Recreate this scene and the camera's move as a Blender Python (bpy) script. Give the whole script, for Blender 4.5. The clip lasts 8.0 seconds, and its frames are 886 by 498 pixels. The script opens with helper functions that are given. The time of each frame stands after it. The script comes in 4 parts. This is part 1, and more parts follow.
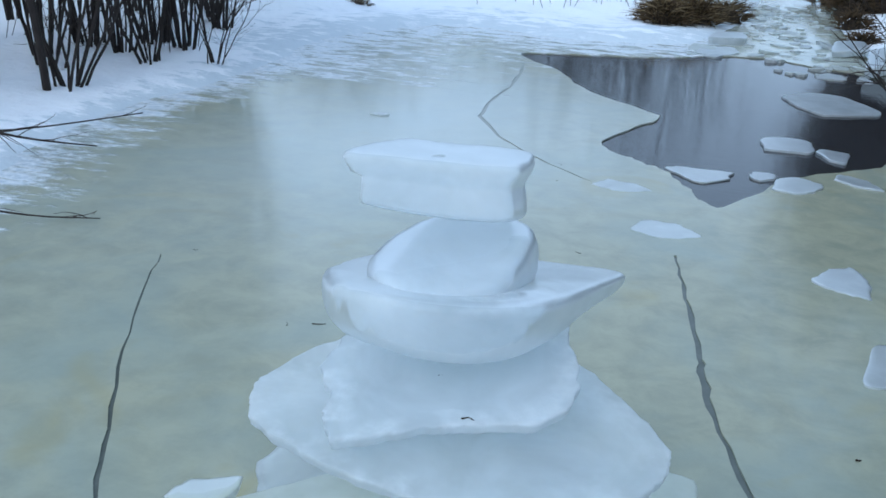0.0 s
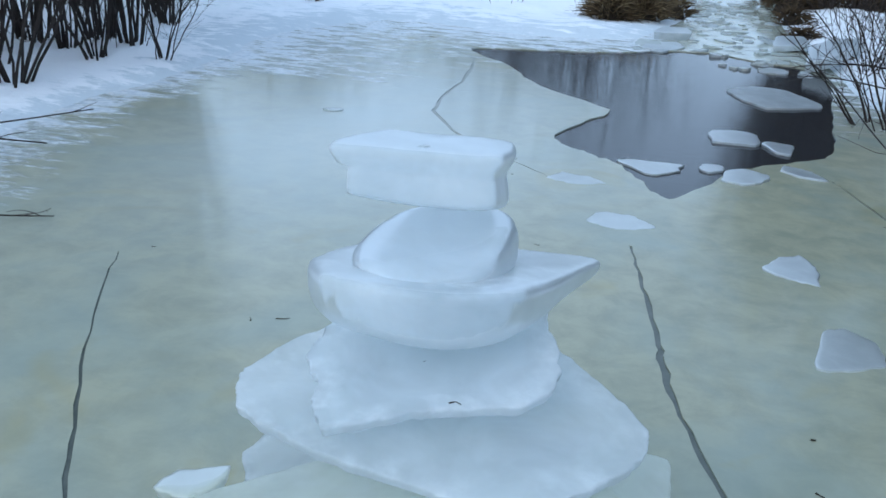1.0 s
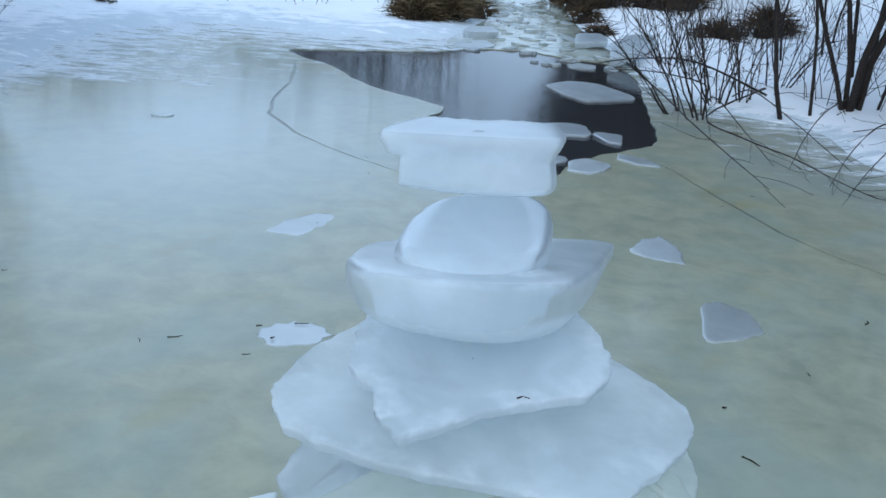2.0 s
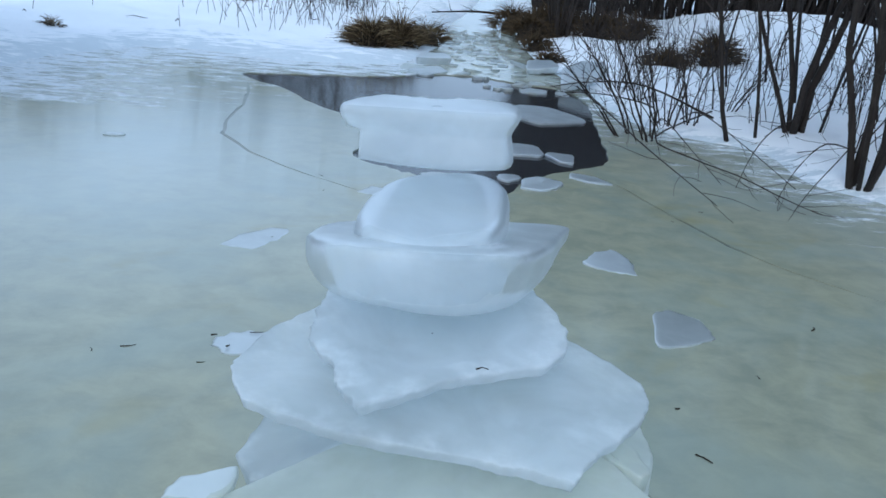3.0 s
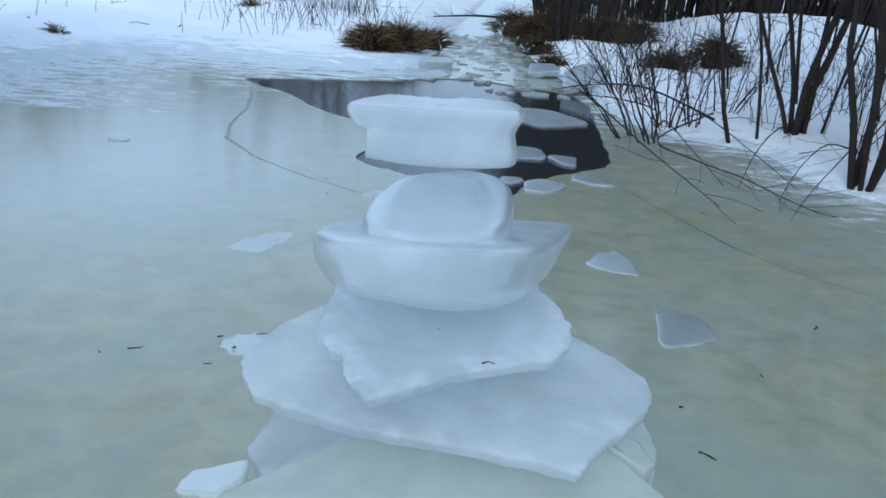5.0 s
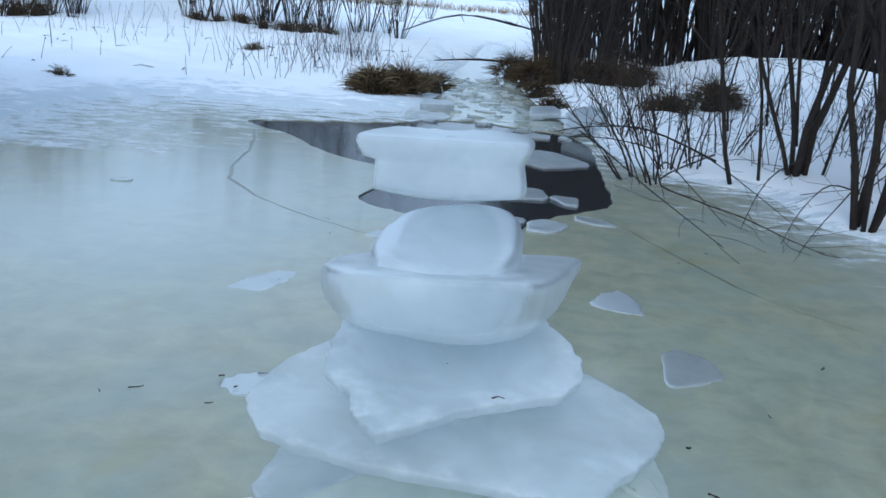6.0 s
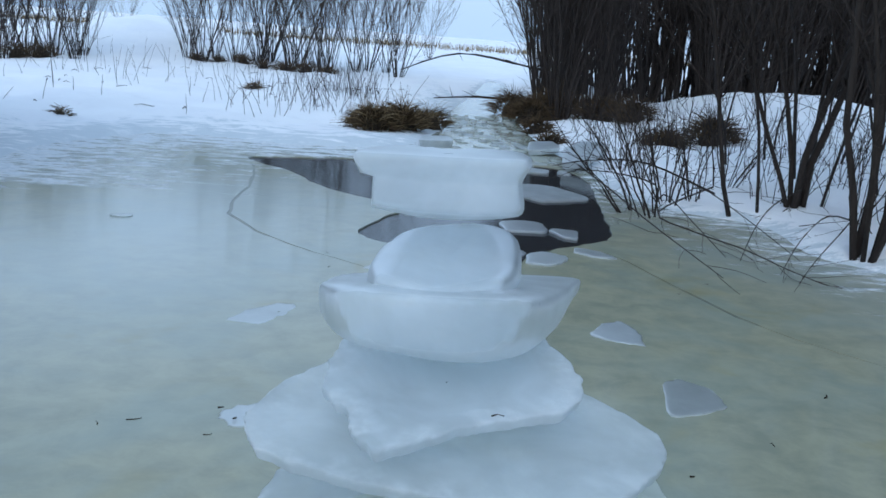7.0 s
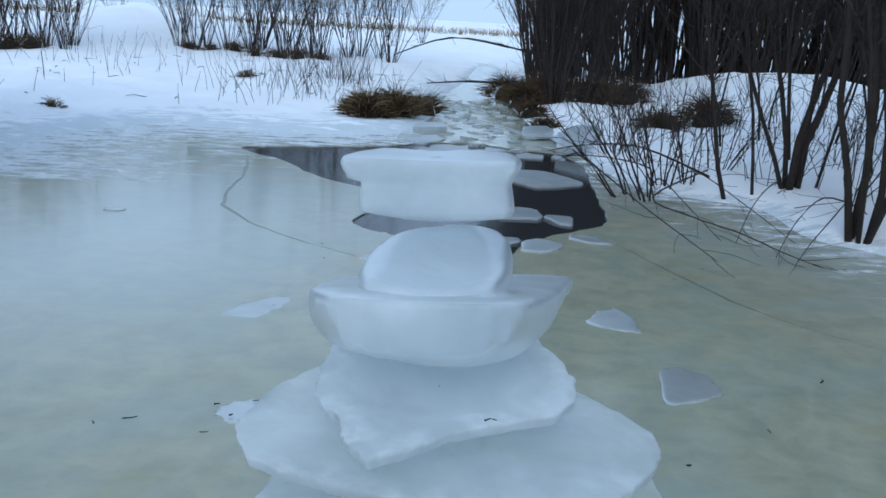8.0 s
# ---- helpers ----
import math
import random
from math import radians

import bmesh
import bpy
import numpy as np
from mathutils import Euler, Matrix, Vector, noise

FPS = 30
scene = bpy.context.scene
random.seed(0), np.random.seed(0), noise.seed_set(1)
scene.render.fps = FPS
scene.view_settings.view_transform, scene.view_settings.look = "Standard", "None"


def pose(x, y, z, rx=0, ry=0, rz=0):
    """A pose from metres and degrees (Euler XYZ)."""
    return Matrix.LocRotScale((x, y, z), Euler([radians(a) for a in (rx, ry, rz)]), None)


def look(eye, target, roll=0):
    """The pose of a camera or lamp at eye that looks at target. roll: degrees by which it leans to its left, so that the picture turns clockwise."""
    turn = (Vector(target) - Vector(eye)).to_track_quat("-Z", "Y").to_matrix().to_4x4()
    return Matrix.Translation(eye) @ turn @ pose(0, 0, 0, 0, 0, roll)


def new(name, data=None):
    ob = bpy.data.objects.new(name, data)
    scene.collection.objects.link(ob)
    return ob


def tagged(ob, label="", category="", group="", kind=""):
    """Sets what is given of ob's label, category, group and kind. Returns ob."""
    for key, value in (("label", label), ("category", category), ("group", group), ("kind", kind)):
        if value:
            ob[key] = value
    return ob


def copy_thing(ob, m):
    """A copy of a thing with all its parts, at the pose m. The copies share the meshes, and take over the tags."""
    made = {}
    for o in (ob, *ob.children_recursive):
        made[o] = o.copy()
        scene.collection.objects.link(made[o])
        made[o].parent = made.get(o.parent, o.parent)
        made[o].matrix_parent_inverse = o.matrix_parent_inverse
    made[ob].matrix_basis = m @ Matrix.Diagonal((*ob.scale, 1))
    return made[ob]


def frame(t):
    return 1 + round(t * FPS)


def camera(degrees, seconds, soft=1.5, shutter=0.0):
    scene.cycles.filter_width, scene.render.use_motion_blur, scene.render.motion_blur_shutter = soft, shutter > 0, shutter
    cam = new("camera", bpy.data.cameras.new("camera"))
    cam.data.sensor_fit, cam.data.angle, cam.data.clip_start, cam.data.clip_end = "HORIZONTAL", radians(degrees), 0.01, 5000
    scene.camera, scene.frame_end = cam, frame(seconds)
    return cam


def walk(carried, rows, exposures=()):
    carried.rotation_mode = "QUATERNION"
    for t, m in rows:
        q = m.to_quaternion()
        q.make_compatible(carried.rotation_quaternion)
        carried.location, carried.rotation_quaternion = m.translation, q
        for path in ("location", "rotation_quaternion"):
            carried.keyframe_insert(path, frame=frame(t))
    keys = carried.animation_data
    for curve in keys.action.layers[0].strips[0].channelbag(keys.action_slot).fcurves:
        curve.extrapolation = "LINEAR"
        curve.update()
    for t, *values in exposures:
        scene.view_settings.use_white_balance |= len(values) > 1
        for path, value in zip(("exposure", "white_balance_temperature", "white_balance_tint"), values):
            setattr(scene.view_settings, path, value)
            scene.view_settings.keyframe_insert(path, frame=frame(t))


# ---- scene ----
cam = camera(50.9, 8.0, soft=1.6)
EXPOSURE = 0.68
PATH = [
    (0, (0.672, 0.198, 1.799), (0.204, 2.003, 1.074), 2.9),
    (0.5, (0.679, 0.171, 1.793), (0.247, 1.979, 1.055), 2.8),
    (1, (0.616, 0.145, 1.796), (0.259, 1.973, 1.069), 3.4),
    (1.5, (0.371, 0.189, 1.746), (0.278, 2.054, 1.032), 2.8),
    (2, (0.156, 0.17, 1.717), (0.238, 2.045, 1.025), 4.5),
    (2.2, (0.127, 0.17, 1.692), (0.26, 2.045, 1.01), 4.7),
    (3.3, (0.156, 0.08, 1.626), (0.334, 1.976, 1.015), 5.1),
    (3.5, (0.156, 0.067, 1.648), (0.325, 1.958, 1.019), 4.8),
    (4, (0.164, 0.073, 1.643), (0.343, 1.968, 1.029), 4.4),
    (5.5, (0.133, 0.086, 1.619), (0.3, 1.983, 1.008), 4.8),
    (6, (0.131, 0.097, 1.601), (0.296, 2.02, 1.076), 4.7),
    (6.5, (0.132, 0.103, 1.558), (0.31, 2.039, 1.091), 4.8),
    (7, (0.137, 0.091, 1.565), (0.297, 2.034, 1.119), 4.2),
    (7.5, (0.148, 0.1, 1.589), (0.306, 2.041, 1.133), 3.4),
    (8, (0.148, 0.11, 1.597), (0.317, 2.045, 1.118), 3.3),
]
walk(cam, [(t, look(eye, target, roll)) for t, eye, target, roll in PATH], [(0, EXPOSURE), (2, EXPOSURE - 0.04), (4, EXPOSURE - 0.12), (5.6, EXPOSURE - 0.14), (6.5, EXPOSURE - 0.12), (7, EXPOSURE - 0.27), (8, EXPOSURE - 0.27)])

# ---- sky and light: a dull, overcast winter afternoon ----
world = bpy.data.worlds.new("overcast_sky")
scene.world = world
world.use_nodes = True
wn = world.node_tree
wn.nodes.clear()
w_out = wn.nodes.new("ShaderNodeOutputWorld")
w_bg = wn.nodes.new("ShaderNodeBackground")
w_sky = wn.nodes.new("ShaderNodeTexSky")
w_sky.sky_type = "NISHITA"
w_sky.sun_disc = False
w_sky.sun_elevation = radians(28)
w_sky.sun_rotation = radians(200)
w_sky.dust_density = 4.0
w_cloud = wn.nodes.new("ShaderNodeMix")
w_cloud.data_type = "RGBA"
w_cloud.inputs[0].default_value = 0.85
w_cloud.inputs[7].default_value = (4.3, 6.2, 8.9, 1.0)
wn.links.new(w_sky.outputs[0], w_cloud.inputs[6])
wn.links.new(w_cloud.outputs[2], w_bg.inputs[0])
w_bg.inputs[1].default_value = 0.105
wn.links.new(w_bg.outputs[0], w_out.inputs[0])

sun_data = bpy.data.lights.new("sun", "SUN")
sun_data.energy = 0.5
sun_data.angle = radians(30)
sun_data.color = (0.86, 0.96, 1.0)
sun = new("sun", sun_data)
sun.matrix_basis = look((-6, -14, 16), (0, 4, 0))


# ---- materials ----
def material(name):
    m = bpy.data.materials.new(name)
    m.use_nodes = True
    return m, m.node_tree, m.node_tree.nodes["Principled BSDF"]


def node(nt, kind, **inputs):
    n = nt.nodes.new(kind)
    for key, value in inputs.items():
        n.inputs[key.replace("_", " ")].default_value = value
    return n


def coords(nt, scale=(1, 1, 1), local=False):
    tc = nt.nodes.new("ShaderNodeTexCoord")
    mp = nt.nodes.new("ShaderNodeMapping")
    mp.inputs["Scale"].default_value = scale
    nt.links.new(tc.outputs["Object"], mp.inputs[0])
    return mp.outputs[0]


def noise_tex(nt, vec, scale, detail=4.0, rough=0.55, distort=0.0):
    n = node(nt, "ShaderNodeTexNoise", Scale=scale, Detail=detail, Roughness=rough, Distortion=distort)
    nt.links.new(vec, n.inputs["Vector"])
    return n.outputs["Fac"]


def ramp(nt, fac, stops):
    r = nt.nodes.new("ShaderNodeValToRGB")
    while len(r.color_ramp.elements) < len(stops):
        r.color_ramp.elements.new(0.5)
    for e, (p, c) in zip(r.color_ramp.elements, stops):
        e.position = p
        e.color = (*c, 1.0) if len(c) == 3 else c
    nt.links.new(fac, r.inputs[0])
    return r.outputs[0]


def mix_rgb(nt, fac, a, b):
    m = nt.nodes.new("ShaderNodeMix")
    m.data_type = "RGBA"
    for socket, value in ((0, fac), (6, a), (7, b)):
        if isinstance(value, bpy.types.NodeSocket):
            nt.links.new(value, m.inputs[socket])
        else:
            m.inputs[socket].default_value = value if socket == 0 else (*value, 1.0)
    return m.outputs[2]


def sums(nt, op, a, b):
    m = nt.nodes.new("ShaderNodeMath")
    m.operation = op
    for k, value in ((0, a), (1, b)):
        if isinstance(value, bpy.types.NodeSocket):
            nt.links.new(value, m.inputs[k])
        else:
            m.inputs[k].default_value = value
    return m.outputs[0]


def relief(nt, bsdf, height, strength, distance, before=None):
    b = node(nt, "ShaderNodeBump", Strength=strength, Distance=distance)
    nt.links.new(height, b.inputs["Height"])
    if before is not None:
        nt.links.new(before, b.inputs["Normal"])
    if bsdf is not None:
        nt.links.new(b.outputs[0], bsdf.inputs["Normal"])
    return b.outputs[0]


def attribute(nt, name):
    a = nt.nodes.new("ShaderNodeAttribute")
    a.attribute_name = name
    return a.outputs["Fac"]


def snow_material():
    m, nt, p = material("old_snow")
    v = coords(nt)
    big = noise_tex(nt, v, 0.6, 5)
    fine = noise_tex(nt, v, 9.0, 6, 0.65)
    col = ramp(nt, big, [(0.3, (0.85, 0.87, 0.91)), (0.7, (0.93, 0.945, 0.96))])
    speck = ramp(nt, noise_tex(nt, v, 16.0, 3), [(0.66, (0, 0, 0)), (0.74, (1, 1, 1))])
    dirt = sums(nt, "MULTIPLY", speck, ramp(nt, noise_tex(nt, v, 0.8, 3), [(0.5, (0, 0, 0)), (0.7, (0.5, 0.5, 0.5))]))
    col = mix_rgb(nt, dirt, col, (0.42, 0.40, 0.36))
    # trodden, soaked snow by the water
    wet = sums(nt, "ADD", attribute(nt, "slush"), sums(nt, "MULTIPLY", sums(nt, "SUBTRACT", noise_tex(nt, coords(nt, (1.0, 1.9, 1.0)), 3.0, 6, 0.7), 0.5), 2.4))
    wet = sums(nt, "MULTIPLY", ramp(nt, wet, [(0.62, (0, 0, 0)), (0.85, (1, 1, 1))]), ramp(nt, attribute(nt, "slush"), [(0.0, (0, 0, 0)), (0.3, (1, 1, 1))]))
    nt.links.new(mix_rgb(nt, wet, col, (0.62, 0.68, 0.72)), p.inputs["Base Color"])
    p.inputs["Roughness"].default_value = 0.75
    p.inputs["Specular IOR Level"].default_value = 0.25
    n1 = relief(nt, None, big, 0.5, 0.25)
    relief(nt, p, fine, 0.7, 0.03, n1)
    return m


def flooded_ice_material():
    """Yellowish grey ice under a film of meltwater, with slush near the shore."""
    m, nt, p = material("flooded_pond_ice")
    v = coords(nt)
    big = noise_tex(nt, v, 0.45, 4, 0.5, 0.6)
    mid = noise_tex(nt, v, 4.6, 6, 0.66, 0.3)
    fine = noise_tex(nt, v, 17.0, 5, 0.6)
    col = ramp(nt, big, [(0.3, (0.27, 0.285, 0.22)), (0.5, (0.32, 0.32, 0.23)), (0.7, (0.36, 0.355, 0.255))])
    blot = ramp(nt, mid, [(0.35, (0.20, 0.22, 0.165)), (0.62, (0.44, 0.43, 0.295))])
    col = mix_rgb(nt, 0.36, col, blot)
    cool = ramp(nt, noise_tex(nt, v, 1.1, 4, 0.55, 0.5), [(0.45, (0, 0, 0)), (0.65, (0.55, 0.55, 0.55))])
    col = mix_rgb(nt, cool, col, (0.27, 0.325, 0.285))
    stain = ramp(nt, noise_tex(nt, v, 1.3, 3, 0.5, 0.8), [(0.60, (0, 0, 0)), (0.72, (0.5, 0.5, 0.5))])
    col = mix_rgb(nt, stain, col, (0.33, 0.28, 0.12))
    # slush, and whiter ice with the sky's glare put into its colour
    sl = attribute(nt, "slush")
    band = noise_tex(nt, coords(nt, (1.0, 2.6, 1.0)), 2.4, 6, 0.68)
    mask = sums(nt, "ADD", sums(nt, "MULTIPLY", sl, 0.85), sums(nt, "MULTIPLY", sums(nt, "SUBTRACT", band, 0.5), 2.6))
    mask = ramp(nt, mask, [(0.35, (0, 0, 0)), (0.8, (1, 1, 1))])
    slush = ramp(nt, fine, [(0.35, (0.46, 0.53, 0.58)), (0.6, (0.78, 0.81, 0.84))])
    mask2 = sums(nt, "MULTIPLY", mask, ramp(nt, sl, [(0.0, (0, 0, 0)), (0.25, (1, 1, 1))]))
    white = attribute(nt, "white")
    col = mix_rgb(nt, sums(nt, "MULTIPLY", white, 0.7), col, (0.56, 0.62, 0.62))
    nt.links.new(mix_rgb(nt, mask2, col, slush), p.inputs["Base Color"])
    rough = sums(nt, "ADD", sums(nt, "MULTIPLY", mask2, 0.4), 0.025)
    nt.links.new(rough, p.inputs["Roughness"])
    p.inputs["IOR"].default_value = 1.33
    rip = noise_tex(nt, coords(nt, (1.0, 2.4, 1.0)), 5.0, 4, 0.6)
    n1 = relief(nt, None, rip, 0.10, 0.008)
    tiny = noise_tex(nt, v, 60.0, 3)
    n1 = relief(nt, None, noise_tex(nt, coords(nt, (1.0, 3.2, 1.0)), 16.0, 3, 0.5), 0.10, 0.003, n1)
    n2 = relief(nt, None, tiny, 0.03, 0.002, n1)
    relief(nt, p, sums(nt, "MULTIPLY", fine, mask2), 0.6, 0.03, n2)
    return m


def open_water_material():
    m, nt, p = material("dark_open_water")
    p.inputs["Base Color"].default_value = (0.030, 0.031, 0.034, 1)
    p.inputs["Roughness"].default_value = 0.03
    p.inputs["IOR"].default_value = 1.33
    v = coords(nt, (1.0, 3.2, 1.0))
    n1 = relief(nt, None, noise_tex(nt, v, 3.5, 3, 0.5), 0.10, 0.006)
    relief(nt, p, noise_tex(nt, coords(nt, (1.0, 5.0, 1.0)), 6.0, 3, 0.5), 0.22, 0.004, n1)
    return m


def slab_ice_material(name, tint, frost, clear=0.15, through_light=0.45):
    """Milky, thick ice that lets light through; frosted in patches along broken rims."""
    m, nt, p = material(name)
    nt.nodes.remove(p)
    out = nt.nodes["Material Output"]
    v = coords(nt)
    cloud = noise_tex(nt, v, 5.0, 4, 0.5, 0.5)
    veil = noise_tex(nt, coords(nt, (1.0, 1.0, 2.2)), 13.0, 5, 0.6, 0.3)
    col = ramp(nt, cloud, [(0.3, tuple(c * 0.92 for c in tint)), (0.7, tint)])
    col = mix_rgb(nt, ramp(nt, veil, [(0.5, (0, 0, 0)), (0.75, (0.35, 0.35, 0.35))]), col, (0.93, 0.95, 0.96))
    rim = attribute(nt, "rim")
    patch = ramp(nt, noise_tex(nt, v, 11.0, 3, 0.5), [(0.42, (0, 0, 0)), (0.58, (1, 1, 1))])
    grain = ramp(nt, noise_tex(nt, v, 40.0, 5, 0.6), [(0.3, (0.3, 0.3, 0.3)), (0.7, (0.85, 0.85, 0.85))])
    f = sums(nt, "MINIMUM", sums(nt, "MULTIPLY", sums(nt, "MULTIPLY", rim, grain), sums(nt, "MULTIPLY", patch, frost)), 1.0)
    col = mix_rgb(nt, f, col, (0.95, 0.97, 0.98))
    # relief: soft melt hollows, then fine grain where the rim is frosted
    n1 = relief(nt, None, cloud, 0.2, 0.02)
    n2 = relief(nt, None, noise_tex(nt, v, 24.0, 3, 0.5), 0.14, 0.005, n1)
    n3 = relief(nt, None, f, 0.6, 0.008, n2)
    white = nt.nodes.new("ShaderNodeBsdfDiffuse")
    glow = nt.nodes.new("ShaderNodeBsdfTranslucent")
    for b in (white, glow):
        nt.links.new(col, b.inputs["Color"])
        nt.links.new(n3, b.inputs["Normal"])
    milk = nt.nodes.new("ShaderNodeMixShader")
    nt.links.new(sums(nt, "SUBTRACT", through_light, sums(nt, "MULTIPLY", f, 0.3)), milk.inputs[0])
    nt.links.new(white.outputs[0], milk.inputs[1])
    nt.links.new(glow.outputs[0], milk.inputs[2])
    see = nt.nodes.new("ShaderNodeBsdfTransparent")
    see.inputs[0].default_value = (0.95, 0.985, 0.985, 1.0)
    ice = nt.nodes.new("ShaderNodeMixShader")
    nt.links.new(sums(nt, "MULTIPLY", sums(nt, "SUBTRACT", 1.0, f), sums(nt, "MULTIPLY", ramp(nt, cloud, [(0.3, (1, 1, 1)), (0.7, (0.6, 0.6, 0.6))]), clear)), ice.inputs[0])
    nt.links.new(milk.outputs[0], ice.inputs[1])
    nt.links.new(see.outputs[0], ice.inputs[2])
    wet = node(nt, "ShaderNodeBsdfGlossy", Roughness=0.28)
    nt.links.new(n2, wet.inputs["Normal"])
    gloss = node(nt, "ShaderNodeFresnel", IOR=1.25)
    skin = nt.nodes.new("ShaderNodeMixShader")
    nt.links.new(sums(nt, "MULTIPLY", gloss.outputs[0], 0.5), skin.inputs[0])
    nt.links.new(ice.outputs[0], skin.inputs[1])
    nt.links.new(wet.outputs[0], skin.inputs[2])
    nt.links.new(skin.outputs[0], out.inputs["Surface"])
    return m


def plain_material(name, low, high, scale, rough, bump=0.4, stretch=(1, 1, 1), depth=0.01):
    m, nt, p = material(name)
    v = coords(nt, stretch)
    f = noise_tex(nt, v, scale, 5, 0.6)
    info = nt.nodes.new("ShaderNodeNewGeometry")
    k = sums(nt, "ADD", sums(nt, "MULTIPLY", f, 0.7), sums(nt, "MULTIPLY", info.outputs["Random Per Island"], 0.3))
    nt.links.new(ramp(nt, k, [(0.25, low), (0.75, high)]), p.inputs["Base Color"])
    p.inputs["Roughness"].default_value = rough
    p.inputs["Specular IOR Level"].default_value = 0.25
    relief(nt, p, f, bump, depth)
    return m


SNOW = snow_material()
POND_ICE = flooded_ice_material()
WATER = open_water_material()
SLAB_ICE = slab_ice_material("milky_slab_ice", (0.90, 0.94, 0.97), 0.6, 0.50, 0.6)
GREY_SLAB_ICE = slab_ice_material("clear_grey_slab_ice", (0.88, 0.91, 0.84), 0.4, 0.42, 0.55)
FLOE_ICE = slab_ice_material("floe_ice", (0.66, 0.72, 0.75), 0.6, 0.25, 0.45)
SUNK_ICE = slab_ice_material("half_sunk_ice", (0.64, 0.69, 0.68), 0.1, 0.36, 0.3)
CRACK_ICE = plain_material("refrozen_crack_ice", (0.055, 0.065, 0.055), (0.15, 0.165, 0.145), 8, 0.25, 0.3)
PALE_CRACK_ICE = plain_material("pale_crack_ice", (0.24, 0.26, 0.24), (0.34, 0.36, 0.33), 5, 0.2, 0.2)
BARK = plain_material("wet_dark_bark", (0.010, 0.008, 0.007), (0.052, 0.041, 0.036), 24, 0.85, 0.6, (1, 1, 0.25))
TWIG = plain_material("bare_twigs", (0.022, 0.017, 0.015), (0.070, 0.053, 0.046), 15, 0.85)
GRASS = plain_material("dead_grass", (0.028, 0.019, 0.012), (0.13, 0.085, 0.045), 6, 0.9)
STRAW = plain_material("pale_straw", (0.16, 0.11, 0.06), (0.36, 0.27, 0.15), 6, 0.9)
EARTH = plain_material("bank_earth", (0.014, 0.010, 0.008), (0.045, 0.034, 0.024), 12, 0.95, 0.8, (1, 1, 1), 0.03)
DEBRIS = plain_material("dead_leaf_bits", (0.015, 0.011, 0.008), (0.05, 0.035, 0.022), 40, 0.9)


# ---- mesh helpers ----
def mesh_object(name, verts, faces, mat, parent=None, smooth=True):
    me = bpy.data.meshes.new(name)
    me.from_pydata([tuple(v) for v in verts], [], faces)
    me.materials.append(mat)
    if smooth:
        me.shade_smooth()
    me.update()
    ob = new(name, me)
    ob.parent = parent
    return ob


def spline(points, per=6):
    """A closed smooth outline through the points."""
    n, out = len(points), []
    for i in range(n):
        p0, p1, p2, p3 = (Vector(points[(i + k - 1) % n]) for k in range(4))
        for s in range(per):
            t = s / per
            out.append(0.5 * (2 * p1 + (p2 - p0) * t + (2 * p0 - 5 * p1 + 4 * p2 - p3) * t * t + (3 * p1 - p0 - 3 * p2 + p3) * t ** 3))
    return out


def inside(points, x, y):
    """Which of the places lie in the closed outline (arrays)."""
    hit = np.zeros(x.shape, bool)
    n = len(points)
    for i in range(n):
        (x0, y0), (x1, y1) = points[i], points[(i + 1) % n]
        if y0 == y1:
            continue
        hit ^= ((y0 > y) != (y1 > y)) & (x < (x1 - x0) * (y - y0) / (y1 - y0) + x0)
    return hit


def distance(points, x, y):
    """Distance to a closed outline, negative inside (arrays)."""
    best = np.full(x.shape, 1e9)
    n = len(points)
    for i in range(n):
        (x0, y0), (x1, y1) = points[i], points[(i + 1) % n]
        dx, dy = x1 - x0, y1 - y0
        t = np.clip(((x - x0) * dx + (y - y0) * dy) / (dx * dx + dy * dy + 1e-12), 0, 1)
        best = np.minimum(best, np.hypot(x - x0 - t * dx, y - y0 - t * dy))
    return np.where(inside(points, x, y), -best, best)


class Tubes:
    """Collects tapered tubes into one mesh."""

    def __init__(self):
        self.verts, self.faces = [], []

    def add(self, pts, r0, r1, sides=5):
        n, base = len(pts), len(self.verts)
        for i, p in enumerate(pts):
            d = (pts[min(i + 1, n - 1)] - pts[max(i - 1, 0)]).normalized()
            a = d.orthogonal().normalized()
            b = d.cross(a)
            r = r0 + (r1 - r0) * i / (n - 1)
            for k in range(sides):
                w = 2 * math.pi * k / sides
                self.verts.append(p + r * (math.cos(w) * a + math.sin(w) * b))
        for i in range(n - 1):
            for k in range(sides):
                j = (k + 1) % sides
                self.faces.append((base + i * sides + k, base + i * sides + j, base + (i + 1) * sides + j, base + (i + 1) * sides + k))
        self.faces.append(tuple(base + k for k in range(sides))[::-1])
        self.faces.append(tuple(base + (n - 1) * sides + k for k in range(sides)))

    def make(self, name, mat, parent=None):
        return mesh_object(name, self.verts, self.faces, mat, parent)


def grow(rng, start, way, length, steps, wander, rise=0.0):
    """A crooked line that grows from start along way, turning upwards by rise."""
    pts, d = [Vector(start)], Vector(way).normalized()
    for _ in range(steps):
        d = (d + Vector((rng.gauss(0, wander), rng.gauss(0, wander), rng.gauss(0, wander) + rise))).normalized()
        pts.append(pts[-1] + d * (length / steps))
    return pts


